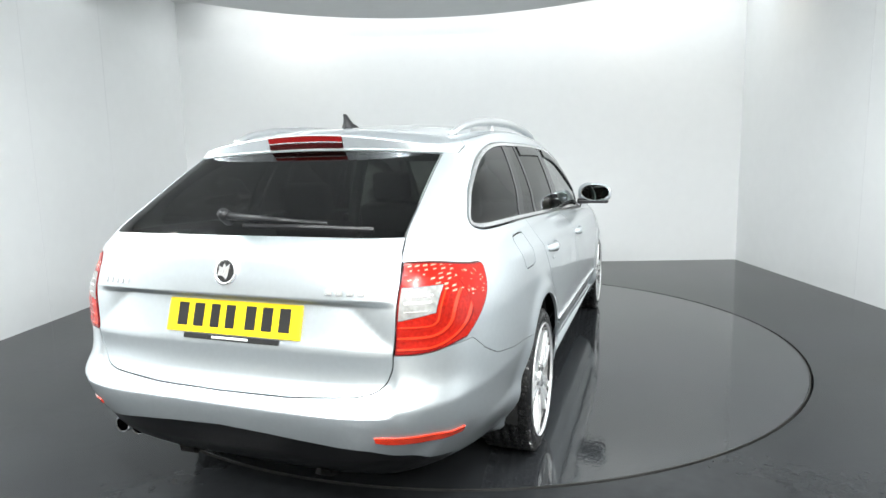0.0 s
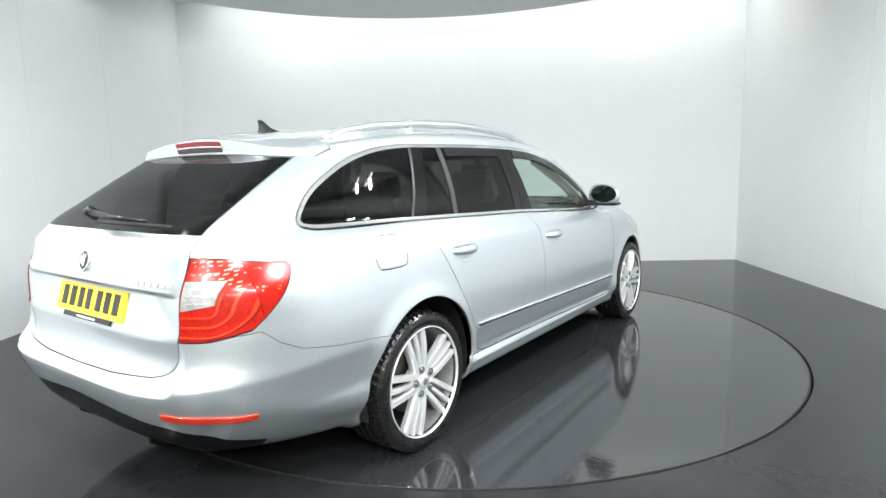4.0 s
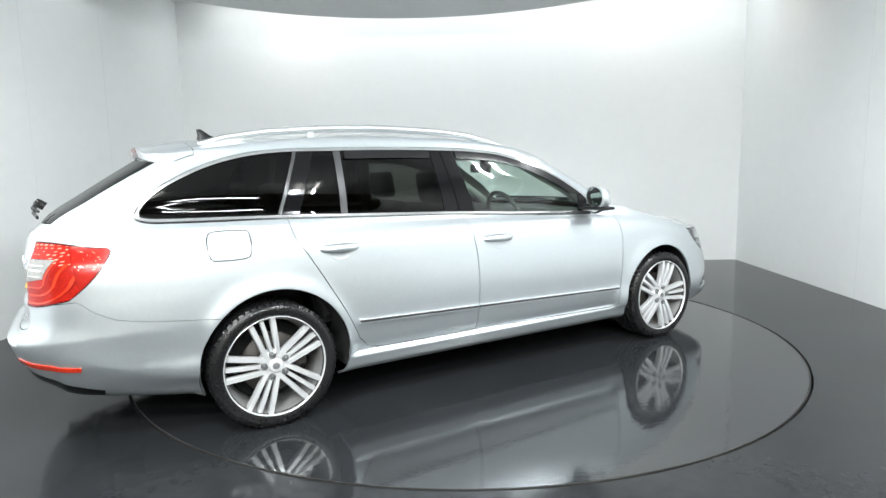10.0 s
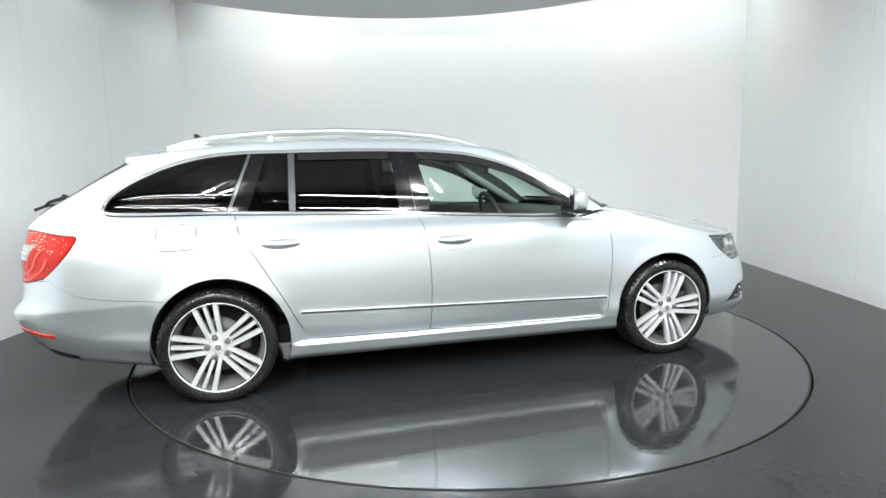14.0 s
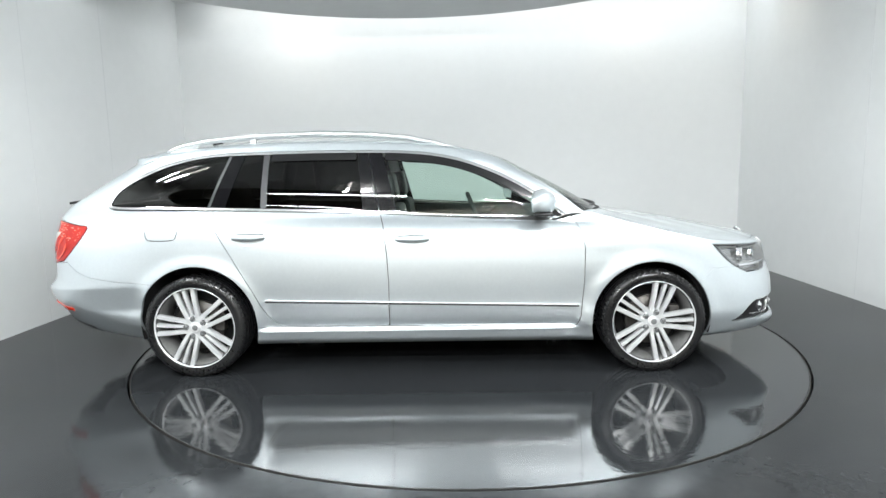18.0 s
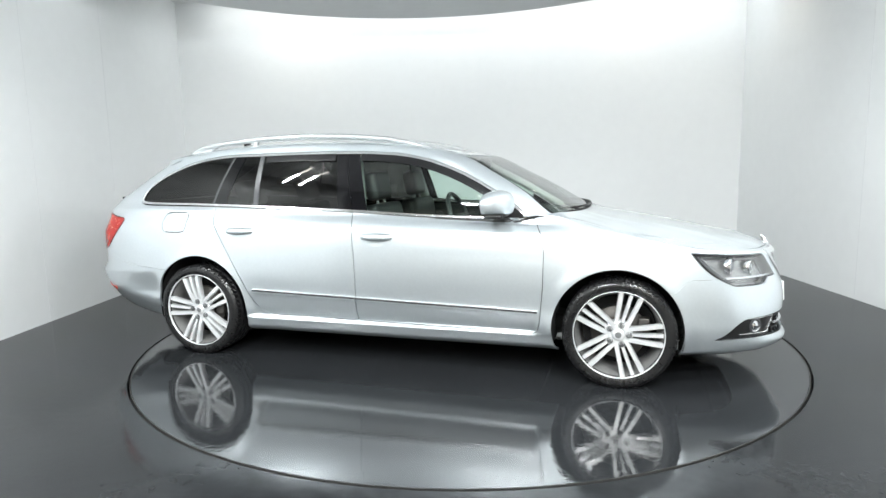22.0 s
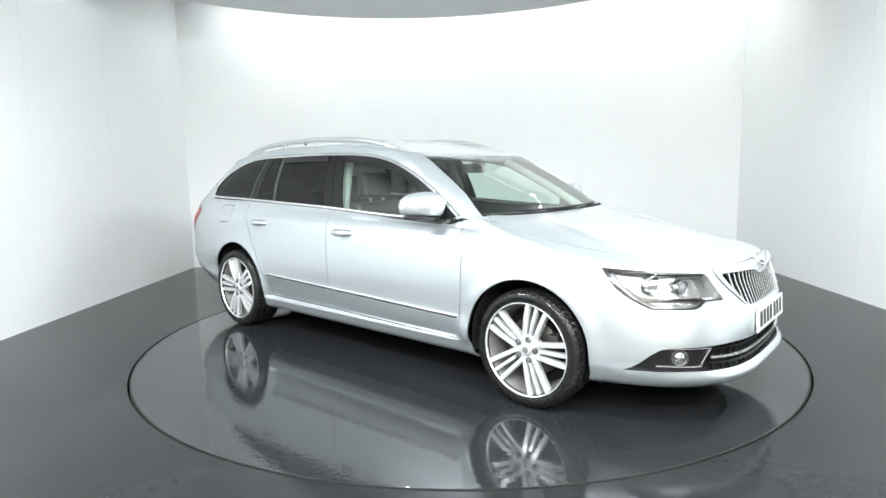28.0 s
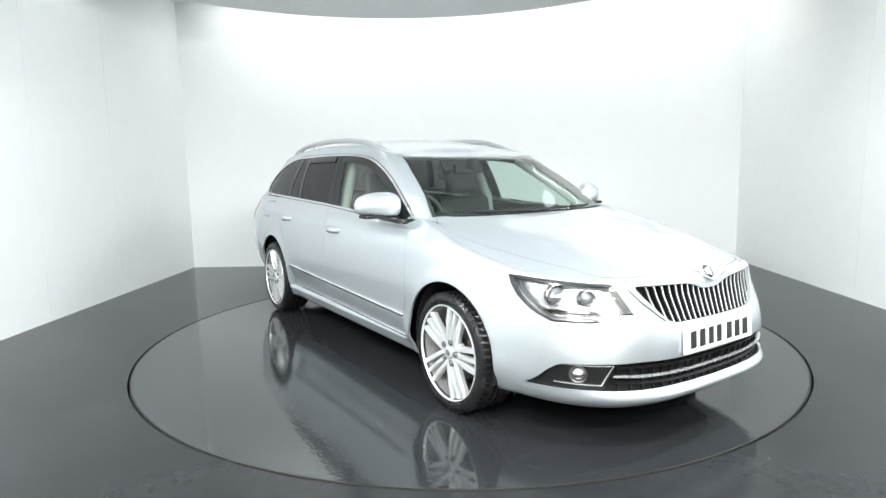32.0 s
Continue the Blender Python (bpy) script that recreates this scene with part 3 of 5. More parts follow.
HEAD_EDGES = (
    lambda x, w, z, v, y: z - np.interp(x, [3.13, 3.36, 3.52, 3.62], [0.760, 0.743, 0.735, 0.731]),
    lambda x, w, z, v, y: np.interp(w, [0.5, 0.548, 0.575, 0.62], [0.613, 0.613, 0.585, 0.580]) - z,
    lambda x, w, z, v, y: lamp_line_x(z) - x,
    lambda x, w, z, v, y: 0.459 + 0.41 * (z - 0.616) - w)
head, rest = cut_all(rest, lambda x, w, z, v, y: (x > 2.9) & (w > 0.2) & (v < 11), HEAD_EDGES)

# grille and lower intake
grille_shape = outline((-0.5, 0.05, 0.10, 0.16, 0.26, 0.435, 0.40, 0.316, 0.26, -0.5), (0.680, 0.684, 0.704, 0.718, 0.723, 0.727, 0.68, 0.581, 0.566, 0.560))
grille, rest = cut(rest, lambda x, w, z, v, y: only((x > 3.3), np.maximum(grille_shape(w, z), -1)), 0.001)
frame_piece, rest = cut(rest, lambda x, w, z, v, y: only((x > 3.3) & (z > 0.56), np.maximum(grille_shape(w, z) - np.interp(z, [0.57, 0.66], [0.009, 0.024]), 0.575 - z)), 0.001)
intake_shape = outline((-0.5, 0.30, 0.45, 0.62, 0.712, 0.738, 0.775, 0.64, 0.4, -0.5), (0.402, 0.412, 0.418, 0.412, 0.405, 0.37, 0.286, 0.300, 0.298, 0.288))
intake, rest = cut(rest, lambda x, w, z, v, y: only((x > 3.1), intake_shape(w, z)), 0.001)

# bonnet, tailgate, bumpers, doors, sills
bonnet, rest = cut_all(rest, lambda x, w, z, v, y: (x > 2.2) & (v > 7.5) & (v < 12.6), (
    lambda x, w, z, v, y: (8.9 - v) * 0.03, lambda x, w, z, v, y: (v - 12.02) * 0.1,
    lambda x, w, z, v, y: w - np.interp(x, [2.38, 2.44, 2.52, 2.62, 2.72, 2.94, 3.18, 3.4, 3.62], [0.645, 0.69, 0.735, 0.74, 0.718, 0.655, 0.592, 0.53, 0.43])), 0.0015)
tailgate_shape = outline((-0.5, 0.0, 0.25, 0.47, 0.525, 0.555, 0.575, 0.592, 0.592, 0.582, 0.549, -0.5), (0.548, 0.548, 0.552, 0.566, 0.578, 0.602, 0.65, 0.83, 0.97, 1.035, 1.33, 1.33))
tailgate, rest = cut(rest, lambda x, w, z, v, y: only((x < -0.3) & (v < 15.2), tailgate_shape(w, z)), 0.0019)
rear_bumper, rest = cut_all(rest, lambda x, w, z, v, y: x < 0.1, (
    lambda x, w, z, v, y: x + 0.15, lambda x, w, z, v, y: z - np.interp(x, [-1.2, -0.95, -0.79, -0.73, -0.65, -0.5, -0.25], [0.70, 0.70, 0.715, 0.665, 0.627, 0.603, 0.582])), 0.0012)
front_bumper, rest = cut_all(rest, lambda x, w, z, v, y: x > 2.6, (
    lambda x, w, z, v, y: 3.0 - x, lambda x, w, z, v, y: z - np.interp(x, [3.05, 3.12, 3.35, 3.5, 3.8], [0.55, 0.62, 0.62, 0.71, 0.76])), 0.0005)
rear_door_shape = outline((0.123, 0.138, 0.254, 0.366, 0.446, 0.49, 0.56, 1.18, 1.186, 1.178, 1.157, 1.13, 1.12, 0.11), (1.0, 0.92, 0.728, 0.533, 0.373, 0.325, 0.302, 0.298, 0.567, 0.739, 0.909, 0.985, 1.02, 1.05))
front_door_shape = outline((1.13, 1.157, 1.178, 1.186, 1.18, 2.29, 2.312, 2.327, 2.345, 2.350, 2.332, 2.296, 2.285, 1.12), (0.985, 0.909, 0.739, 0.567, 0.298, 0.286, 0.30, 0.351, 0.557, 0.759, 0.86, 0.926, 0.945, 1.02))
rear_door, rest = cut(rest, lambda x, w, z, v, y: only((w > 0.6) & (v < 12.4) & (v > 2.2), rear_door_shape(x, z)), 0.0022)
front_door, rest = cut(rest, lambda x, w, z, v, y: only((w > 0.6) & (v < 12.4) & (v > 2.2), front_door_shape(x, z)), 0.0022)
flap_shape = outline(*rounded((-0.262, -0.27, -0.262, -0.235, -0.10, -0.075, -0.08, -0.11, -0.24), (0.86, 0.91, 0.955, 0.972, 0.972, 0.955, 0.87, 0.845, 0.845)))
flap, rest = cut(rest, lambda x, w, z, v, y: only((y < 0) & (w > 0.6), flap_shape(x, z)), 0.0026)
sill, rest = cut_all(rest, lambda x, w, z, v, y: (x > 0.2) & (x < 2.6) & (w > 0.3) & (v < 6), (lambda x, w, z, v, y: z - 0.304 + 0.005 * x,), 0.0015)
roof, rest = cut(rest, lambda x, w, z, v, y: (15.9 - v) * 0.03, 0.0005)
wing, rest = cut(rest, lambda x, w, z, v, y: 2.2 - x + 0.0 * z, 0.0)
lower_tail, rear_bumper = cut_all(rear_bumper, lambda x, w, z, v, y: x < 5, (
    lambda x, w, z, v, y: x + 0.72, lambda x, w, z, v, y: z - np.interp(w, [0, 0.2, 0.34, 0.51, 0.63, 0.71], [0.442, 0.432, 0.42, 0.396, 0.34, 0.25])), 0.001)

panel("bonnet", bonnet, PAINT, car)
panel("tailgate", tailgate, PAINT, car)
panel("rear_bumper", rear_bumper, PAINT, car)
panel("diffuser", lower_tail, DIFFUSER, car, "black plastic lower bumper insert")
panel("front_bumper", front_bumper, PAINT, car)
panel("roof", roof, PAINT, car)
for name, mesh in (("front_door", front_door), ("rear_door", rear_door), ("sill", sill), ("front_wing", wing), ("rear_quarter_panel", rest)):
    for piece in halves(mesh):
        panel(name, piece, PAINT, car)
panel("fuel_flap", flap, PAINT, car)
# near-black shade sheet added under the skin, seen only through shut lines and arches
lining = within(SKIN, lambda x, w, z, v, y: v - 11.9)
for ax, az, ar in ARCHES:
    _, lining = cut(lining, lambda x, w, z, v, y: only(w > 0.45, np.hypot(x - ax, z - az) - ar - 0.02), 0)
panel("shade_lining", within(lining, lambda x, w, z, v, y: x - 2.98), VOID, car, "", -0.02, 0)
panel("shade_lining", within(lining, lambda x, w, z, v, y: 2.96 - x), VOID, car, "", -0.10, 0)
panel("headlining", within(SKIN, lambda x, w, z, v, y: 15.6 - v), LINER, car, "", -0.03, 0)

pillars = within(SKIN, lambda x, w, z, v, y: 11.85 - v, lambda x, w, z, v, y: v - 15.75)
_, pillars = cut_all(pillars, lambda x, w, z, v, y: (w > 0.5) & (v < 15.9), (lambda x, w, z, v, y: side_glass(x, z) + 0.004,), 0)
_, pillars = cut_all(pillars, lambda x, w, z, v, y: x > 1.5, (lambda x, w, z, v, y: (12.0 - v) * 0.1, lambda x, w, z, v, y: w - (0.660 - 0.125 * (z - 0.98) / 0.33), lambda x, w, z, v, y: (v - 15.0) * 0.1), 0)
_, pillars = cut_all(pillars, lambda x, w, z, v, y: (x < 0.0) & (w < 0.68), (lambda x, w, z, v, y: (12.0 - v) * 0.1, lambda x, w, z, v, y: w - (0.578 - 0.033 * (z - 1.035) / 0.29), lambda x, w, z, v, y: (v - 14.97) * 0.1), 0)
panel("pillar_lining", pillars, PILLAR_LINER, car, "", -0.012, 0)


# ---- wheels ----
def tyre_mesh():
    r, hw = 0.311, 0.1125
    prof = [(0.236, -hw + 0.012), (0.25, -hw + 0.002), (0.275, -hw - 0.003), (0.294, -hw + 0.004), (0.302, -hw + 0.012), (0.303, -hw + 0.043), (r, -hw + 0.044)]
    for k in range(4):
        c = -0.06 + 0.04 * k
        prof += [(r, c - 0.006), (r - 0.007, c - 0.005), (r - 0.007, c + 0.005), (r, c + 0.006)]
    prof += [(r, hw - 0.044), (0.303, hw - 0.043), (0.302, hw - 0.012), (0.294, hw - 0.004), (0.275, hw + 0.003), (0.25, hw - 0.002), (0.236, hw - 0.012), (0.236, -hw + 0.012)]
    bm = lathe(prof, 144)
    for v in bm.verts:
        r = math.hypot(v.co.x, v.co.z)
        step = round(math.atan2(v.co.z, v.co.x) / (2 * math.pi) * 144 + abs(v.co.y) * 40)
        if r > 0.3 and step % 4 == 0 and 0.03 < abs(v.co.y) < 0.085:
            v.co.x *= 0.988
            v.co.z *= 0.988
    return bm


def shoulder_blocks(s):
    """Tread blocks round one shoulder of the tyre."""
    bm = bmesh.new()
    n = 58
    for k in range(n):
        a = 2 * math.pi * (k + (0.5 if s > 0 else 0)) / n
        c = []
        for da, y, r in ((-1, 0.069, 0.3105), (1, 0.069, 0.3105), (1, 0.098, 0.3085), (-1, 0.098, 0.3085),
                         (-1, 0.066, 0.298), (1, 0.066, 0.298), (1.0, 0.1085, 0.296), (-1.0, 0.1085, 0.296)):
            b = a + da * 0.034 + (y - 0.069) * 0.8
            c.append(bm.verts.new((r * math.cos(b), s * y, r * math.sin(b))))
        for q in ((0, 1, 2, 3), (0, 4, 5, 1), (1, 5, 6, 2), (2, 6, 7, 3), (3, 7, 4, 0)):
            bm.faces.new([c[i] for i in q])
    bmesh.ops.recalc_face_normals(bm, faces=bm.faces[:])
    return bm


def spoke_mesh(angle, r0, r1, w0, w1, off0, off1, y0, y1):
    """One straight spoke, of trapezoid section, from the hub out to the rim; off shifts it sideways."""
    bm = bmesh.new()
    rows = []
    for f in (0, 0.25, 0.6, 1):
        r, w, o = r0 + (r1 - r0) * f, w0 + (w1 - w0) * f, off0 + (off1 - off0) * f
        y = y0 + (y1 - y0) * f - 0.006 * math.sin(math.pi * f)
        c = [(r, o - w, y + 0.012), (r, o - w * 0.72, y), (r, o + w * 0.72, y), (r, o + w, y + 0.012), (r, o + w * 0.9, y + 0.035), (r, o - w * 0.9, y + 0.035)]
        rows.append([bm.verts.new((a * math.cos(angle) - b * math.sin(angle), d, a * math.sin(angle) + b * math.cos(angle))) for a, b, d in c])
    for a, b in zip(rows, rows[1:]):
        for k in range(6):
            bm.faces.new((a[k], a[(k + 1) % 6], b[(k + 1) % 6], b[k]))
    bm.faces.new(rows[0])
    bm.faces.new(rows[-1][::-1])
    bmesh.ops.recalc_face_normals(bm, faces=bm.faces[:])
    return bm


BOLT = plain("grey_bolt_steel", (0.20, 0.205, 0.21), 0.35, metal=0.6)
# barrel grey is darkened to stand in for the shade behind the spokes
BARREL = plain("shaded_barrel_grey", (0.22, 0.218, 0.215), 0.5, metal=0.3, noise_scale=60, amount=0.3)
CAP_GREY = plain("cap_badge_grey", (0.22, 0.225, 0.23), 0.35, metal=0.5, noise_scale=220, amount=0.6)


def wheel(x, y, spin):
    """A wheel whose outer face looks towards -y; the hub is its origin."""
    w = new("wheel")
    w.parent = car
    w["label"] = "silver alloy wheel with five triple spokes"
    part("tyre", tyre_mesh(), RUBBER, w, "black low-profile tyre", True)
    for s in (-1, 1):
        part("tread", shoulder_blocks(s), RUBBER, w, "blocky shoulder tread")["kind"] = "stuff"
    rim = part("rim", lathe([(0.243, -0.106), (0.247, -0.112), (0.2455, -0.1165), (0.2422, -0.1155), (0.2405, -0.106)], 72), ALLOY, w, "", True)
    # inner barrel, with the shade inside the wheel put into its colour
    part("barrel", lathe([(0.2405, -0.1062), (0.22, -0.05), (0.206, 0.06), (0.236, 0.10)], 72), BARREL, w, "inner barrel, its shade put into the grey", True)
    rim["label"] = "bright alloy rim"
    for k in range(5):
        a = spin + 2 * math.pi * k / 5
        for o0, o1, ww, r0 in ((-0.029, -0.055, 0.0138, 0.05), (0.0, 0.0, 0.0105, 0.073), (0.029, 0.055, 0.0138, 0.05)):
            part("spoke", spoke_mesh(a, r0, 0.236, ww * 0.95, ww * 1.12, o0, o1, -0.098, -0.104), ALLOY, w)
        b = a + math.pi / 5
        nut = lathe([(0, -0.107), (0.006, -0.107), (0.0095, -0.1045), (0.0105, -0.08)], 12)
        nut.transform(Matrix.Translation((0.056 * math.cos(a), 0, 0.056 * math.sin(a))))
        part("wheel_bolt", nut, BOLT, w, "grey wheel bolt", True)
        well = lathe([(0.0165, -0.09), (0.0165, -0.1025), (0.0145, -0.104), (0.0135, -0.1025), (0.0105, -0.088)], 20)
        well.transform(Matrix.Translation((0.056 * math.cos(a), 0, 0.056 * math.sin(a))))
        part("bolt_well", well, BOLT, w, "", True)
    part("hub", lathe([(0, -0.085), (0.04, -0.096), (0.064, -0.096), (0.078, -0.086), (0.08, -0.05)], 40), ALLOY, w, "", True)
    part("centre_cap", lathe([(0, -0.106), (0.026, -0.106), (0.032, -0.103), (0.034, -0.085)], 32), ALLOY, w, "bright cap with a dark round badge", True)
    part("cap_badge", lathe([(0, -0.1075), (0.016, -0.1075), (0.018, -0.105)], 24), CAP_GREY, w)
    part("brake_disc", lathe([(0.05, -0.03), (0.15, -0.03), (0.152, -0.025), (0.152, -0.005), (0.05, -0.005)], 48), STEEL, w, "worn steel brake disc", True)
    part("brake_caliper", box(0.06, 0.06, 0.12, (0.135, -0.03, 0.03), 0.01), STEEL, w, "grey cast brake caliper")
    # near-black disc added for the shade seen between the spokes
    part("shade_backing", lathe([(0, 0.04), (0.2, 0.04), (0.205, 0.06)], 32), VOID, w)
    w.matrix_local = pose(x - CAR_X, y - CAR_Y, 0.311) if y < 0 else pose(x - CAR_X, y - CAR_Y, 0.311, 0, 0, 180)
    return w


for wx, spin in ((0.0, 0.558), (2.761, 0.03)):
    for wy in (-0.742, 0.742):
        wheel(wx, wy, spin)


def at_car(bm):
    bm.transform(Matrix.Translation((-CAR_X, -CAR_Y, 0)))
    return bm


# wheel wells and underbody
part("underbody", at_car(box(3.9, 1.22, 0.12, (1.38, 0, 0.29), 0.03)), VOID, car)
part("floor_pan", at_car(box(1.8, 1.3, 0.03, (1.385, 0, 0.225), 0.01)), VOID, car)
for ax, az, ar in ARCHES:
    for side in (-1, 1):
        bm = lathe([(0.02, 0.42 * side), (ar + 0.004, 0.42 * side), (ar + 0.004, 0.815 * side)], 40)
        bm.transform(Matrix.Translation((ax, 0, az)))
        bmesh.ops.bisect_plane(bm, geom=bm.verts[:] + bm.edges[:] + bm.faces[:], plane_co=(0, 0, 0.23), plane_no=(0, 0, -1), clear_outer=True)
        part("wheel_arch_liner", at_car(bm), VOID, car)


# ---- fittings on the skin ----
DARK_CHROME = plain("smoked_chrome", (0.48, 0.482, 0.482), 0.28, metal=0.8, noise_scale=60, amount=0.2)
CHROME_SOFT = plain("soft_chrome", (0.86, 0.87, 0.88), 0.22, metal=0.75)
BULB_GLASS = plain("lamp_glass", (0.3, 0.31, 0.32), 0.04, metal=0.4, coat=1.0)
STRIP_DARK = plain("dark_strip_insert", (0.03, 0.031, 0.033), 0.5, spec=0.3)
REVERSE_LENS = plain("reversing_lens", (0.24, 0.24, 0.23), 0.3, noise_scale=70, amount=0.6, bump=0.004)
RED_SIDE = plain("side_red_lens", (0.34, 0.011, 0.006), 0.2, coat=0.12, noise_scale=40, amount=0.15, spec=0.3)
SMOKED = plain("smoked_lamp_edge", (0.045, 0.045, 0.047), 0.25, metal=0.2, noise_scale=60, amount=0.3)
LAMP_BOWL = plain("grey_silvered_bowl", (0.42, 0.42, 0.415), 0.22, metal=0.75, noise_scale=38, amount=0.6, bump=0.012)
FOG_BLACK = plain("gloss_black_bezel", (0.012, 0.012, 0.0125), 0.3, spec=0.3)
# pale orange for glints painted on the tail lamp lenses
FACET_GLINT = plain("painted_lens_glint", (0.85, 0.34, 0.24), 0.2, metal=0.2)
MIRROR = plain("mirror_silver", (0.75, 0.77, 0.78), 0.02, metal=1.0)
SIDE_PTS = SKIN[0][(SKIN[0][:, 1] < -0.45)]
FRONT_PTS = SKIN[0][(SKIN[0][:, 0] > 2.6) & (SKIN[0][:, 3] < 10) & (SKIN[0][:, 3] > 0.9)]
REAR_PTS = SKIN[0][(SKIN[0][:, 0] < -0.3) & (SKIN[0][:, 3] < 15.5) & (SKIN[0][:, 3] > 0.9)]


def near(pts, a, b, ca, cb):
    """The skin's place and normal near two of its coordinates (the mean of close points)."""
    d = (pts[:, ca] - a) ** 2 + (pts[:, cb] - b) ** 2
    k = np.argsort(d)[:4]
    wt = 1 / (d[k] + 1e-6)
    m = (pts[k] * wt[:, None]).sum(0) / wt.sum()
    q = m[:3].copy()
    q[ca], q[cb] = a, b
    return Vector(q), Vector(m[4:7]).normalized()


def on_side(x, z, side=-1):
    p, n = near(SIDE_PTS, x, z, 0, 2)
    if side > 0:
        p.y, n.y = -p.y, -n.y
    return p, n


def on_front(y, z):
    return near(FRONT_PTS, y, z, 1, 2)


def on_rear(y, z):
    return near(REAR_PTS, y, z, 1, 2)


def band(name, material, label, lift, edge, *fields):
    """A strip of the skin, lifted off it, on both sides."""
    for piece in halves(within(SKIN, *fields)):
        panel(name, piece, material, car, label, lift, edge)


def shift(p):
    return Vector(p) - Vector((CAR_X, CAR_Y, 0))


def frame_of(p, n, up=(0, 0, 1)):
    """Axes at a skin point: local -y looks out along n, z leans to up."""
    out = -Vector(n)
    z = (Vector(up) - out * out.dot(Vector(up))).normalized()
    x = out.cross(z)
    m = Matrix((x, out, z)).transposed().to_4x4()
    m.translation = shift(p)
    return m


def inset(fields, d):
    """The same edges, drawn in by d."""
    return [lambda x, w, z, v, y, f=f: f(x, w, z, v, y) + d for f in fields]


# brake lamp and spoiler
panel("roof_spoiler", spoiler, PAINT, car)
brake_ob = panel("high_brake_lamp", brake, RED_DEEP, car, "red high-level brake lamp", 0.002, 0.006)
panel("lower_lens", brake_low, RED_BLACK, brake_ob, "dark red lower lens", 0.002, 0.006)
panel("lamp_line", lamp_line, CHROME_SOFT, brake_ob, "thin bright line", 0.003, 0.006)

# tail lamps: dark edge, clear reversing pane, plain flank, curved light guides round the pane
tail, tail_edge = cut_all(tail, lambda x, w, z, v, y: x < 5, inset(TAIL_EDGES, 0.0065), 0)


def pane_side(z):
    return 0.700 - 0.12 * np.clip(0.885 - z, 0, 1)


def round_pane(w, z):
    """Distance outside the reversing pane, towards the flank and below."""
    return np.hypot(np.maximum(w - pane_side(z) + 0.012, 0), np.maximum(0.797 - z, 0)) - 0.012


reverse, tail = cut_all(tail, lambda x, w, z, v, y: x < 5, (
    lambda x, w, z, v, y: z - 0.893, lambda x, w, z, v, y: 0.797 + 0.2 * (w - 0.6) - z, lambda x, w, z, v, y: w - pane_side(z)), 0.0008)
flank_red, tail = cut(tail, lambda x, w, z, v, y: -0.80 + 0.12 * np.clip(0.93 - z, 0, 1) - x, 0.0008)
rng = random.Random(5)
for a, b, c, e in zip(halves(tail), halves(reverse), halves(flank_red), halves(tail_edge)):
    lamp = panel("tail_lamp", a, RED_LENS, car, "red tail lamp cluster with a clear reversing pane", 0.003)
    panel("lens_edge", e, RED_DEEP, lamp, "dark red lens edge", 0.003, 0.006)
    panel("reversing_lamp", b, REVERSE_LENS, lamp, "clear silvery reversing lamp", 0.003)
    panel("side_lens", c, RED_SIDE, lamp, "plain red side lens", 0.003)
    # glints on the side lens, painted as small bright patches at random
    for k in range(26):
        fx, fz, hx, hz = rng.uniform(-0.785, -0.69), rng.uniform(0.845, 0.925), rng.uniform(0.001, 0.005), rng.uniform(0.001, 0.0035)
        panel("facet_glint", within(c, lambda x, w, z, v, y: x - fx - hx, lambda x, w, z, v, y: fx - x - hx, lambda x, w, z, v, y: z - fz - hz, lambda x, w, z, v, y: fz - z - hz),
              FACET_GLINT if k % 3 else AMBER_RED, lamp, "", 0.0042, 0.001)
    for r, hw, mat in ((0.008, 0.0022, AMBER_RED), (0.020, 0.0018, RED_SIDE), (0.040, 0.0035, AMBER_RED), (0.048, 0.0015, RED_SIDE), (0.074, 0.003, AMBER_RED), (0.080, 0.0014, RED_MID)):
        panel("light_guide", within(a, lambda x, w, z, v, y: round_pane(w, z) - r - hw, lambda x, w, z, v, y: r - hw - round_pane(w, z), lambda x, w, z, v, y: z - 0.888 + 0.3 * r), mat, lamp, "", 0.0042, 0.001)
    # rows of painted glints along the top of the main lens
    for i in range(8):
        for j in range(4 if i < 4 else 6):
            fw, fz = 0.612 + 0.0185 * i + 0.004 * (j % 2), 0.953 - 0.0135 * j - 0.0016 * max(0, i - 3) ** 2
            if rng.random() < 0.22:
                continue
            hw, hz = rng.uniform(0.0015, 0.0055), rng.uniform(0.001, 0.003)
            panel("facet_glint", within(a, lambda x, w, z, v, y: w - fw - hw, lambda x, w, z, v, y: fw - w - hw,
                                       lambda x, w, z, v, y: z - fz - hz - 0.15 * (w - fw), lambda x, w, z, v, y: fz - z - hz + 0.15 * (w - fw)),
                  FACET_GLINT, lamp, "", 0.0042, 0.001)
    for zc, h in ((0.868, 0.0022), (0.848, 0.004), (0.823, 0.0018)):
        panel("pane_rib", within(b, lambda x, w, z, v, y: z - zc - h, lambda x, w, z, v, y: zc - h - z, lambda x, w, z, v, y: 0.608 - w, lambda x, w, z, v, y: w - 0.68), CHROME_SOFT, lamp, "", 0.0040, 0.001)

# bumper reflectors
band("bumper_reflector", AMBER_RED, "orange-red bumper reflector", 0.004, 0.008, lambda x, w, z, v, y: x + 0.80, lambda x, w, z, v, y: 0.535 - w,
     lambda x, w, z, v, y: z - np.interp(w, [0.53, 0.75], [0.447, 0.413]) - np.interp(w, [0.53, 0.56, 0.66, 0.76], [0.008, 0.013, 0.014, 0.010]),
     lambda x, w, z, v, y: np.interp(w, [0.53, 0.75], [0.447, 0.413]) - np.interp(w, [0.53, 0.56, 0.66, 0.76], [0.008, 0.013, 0.014, 0.010]) - z)


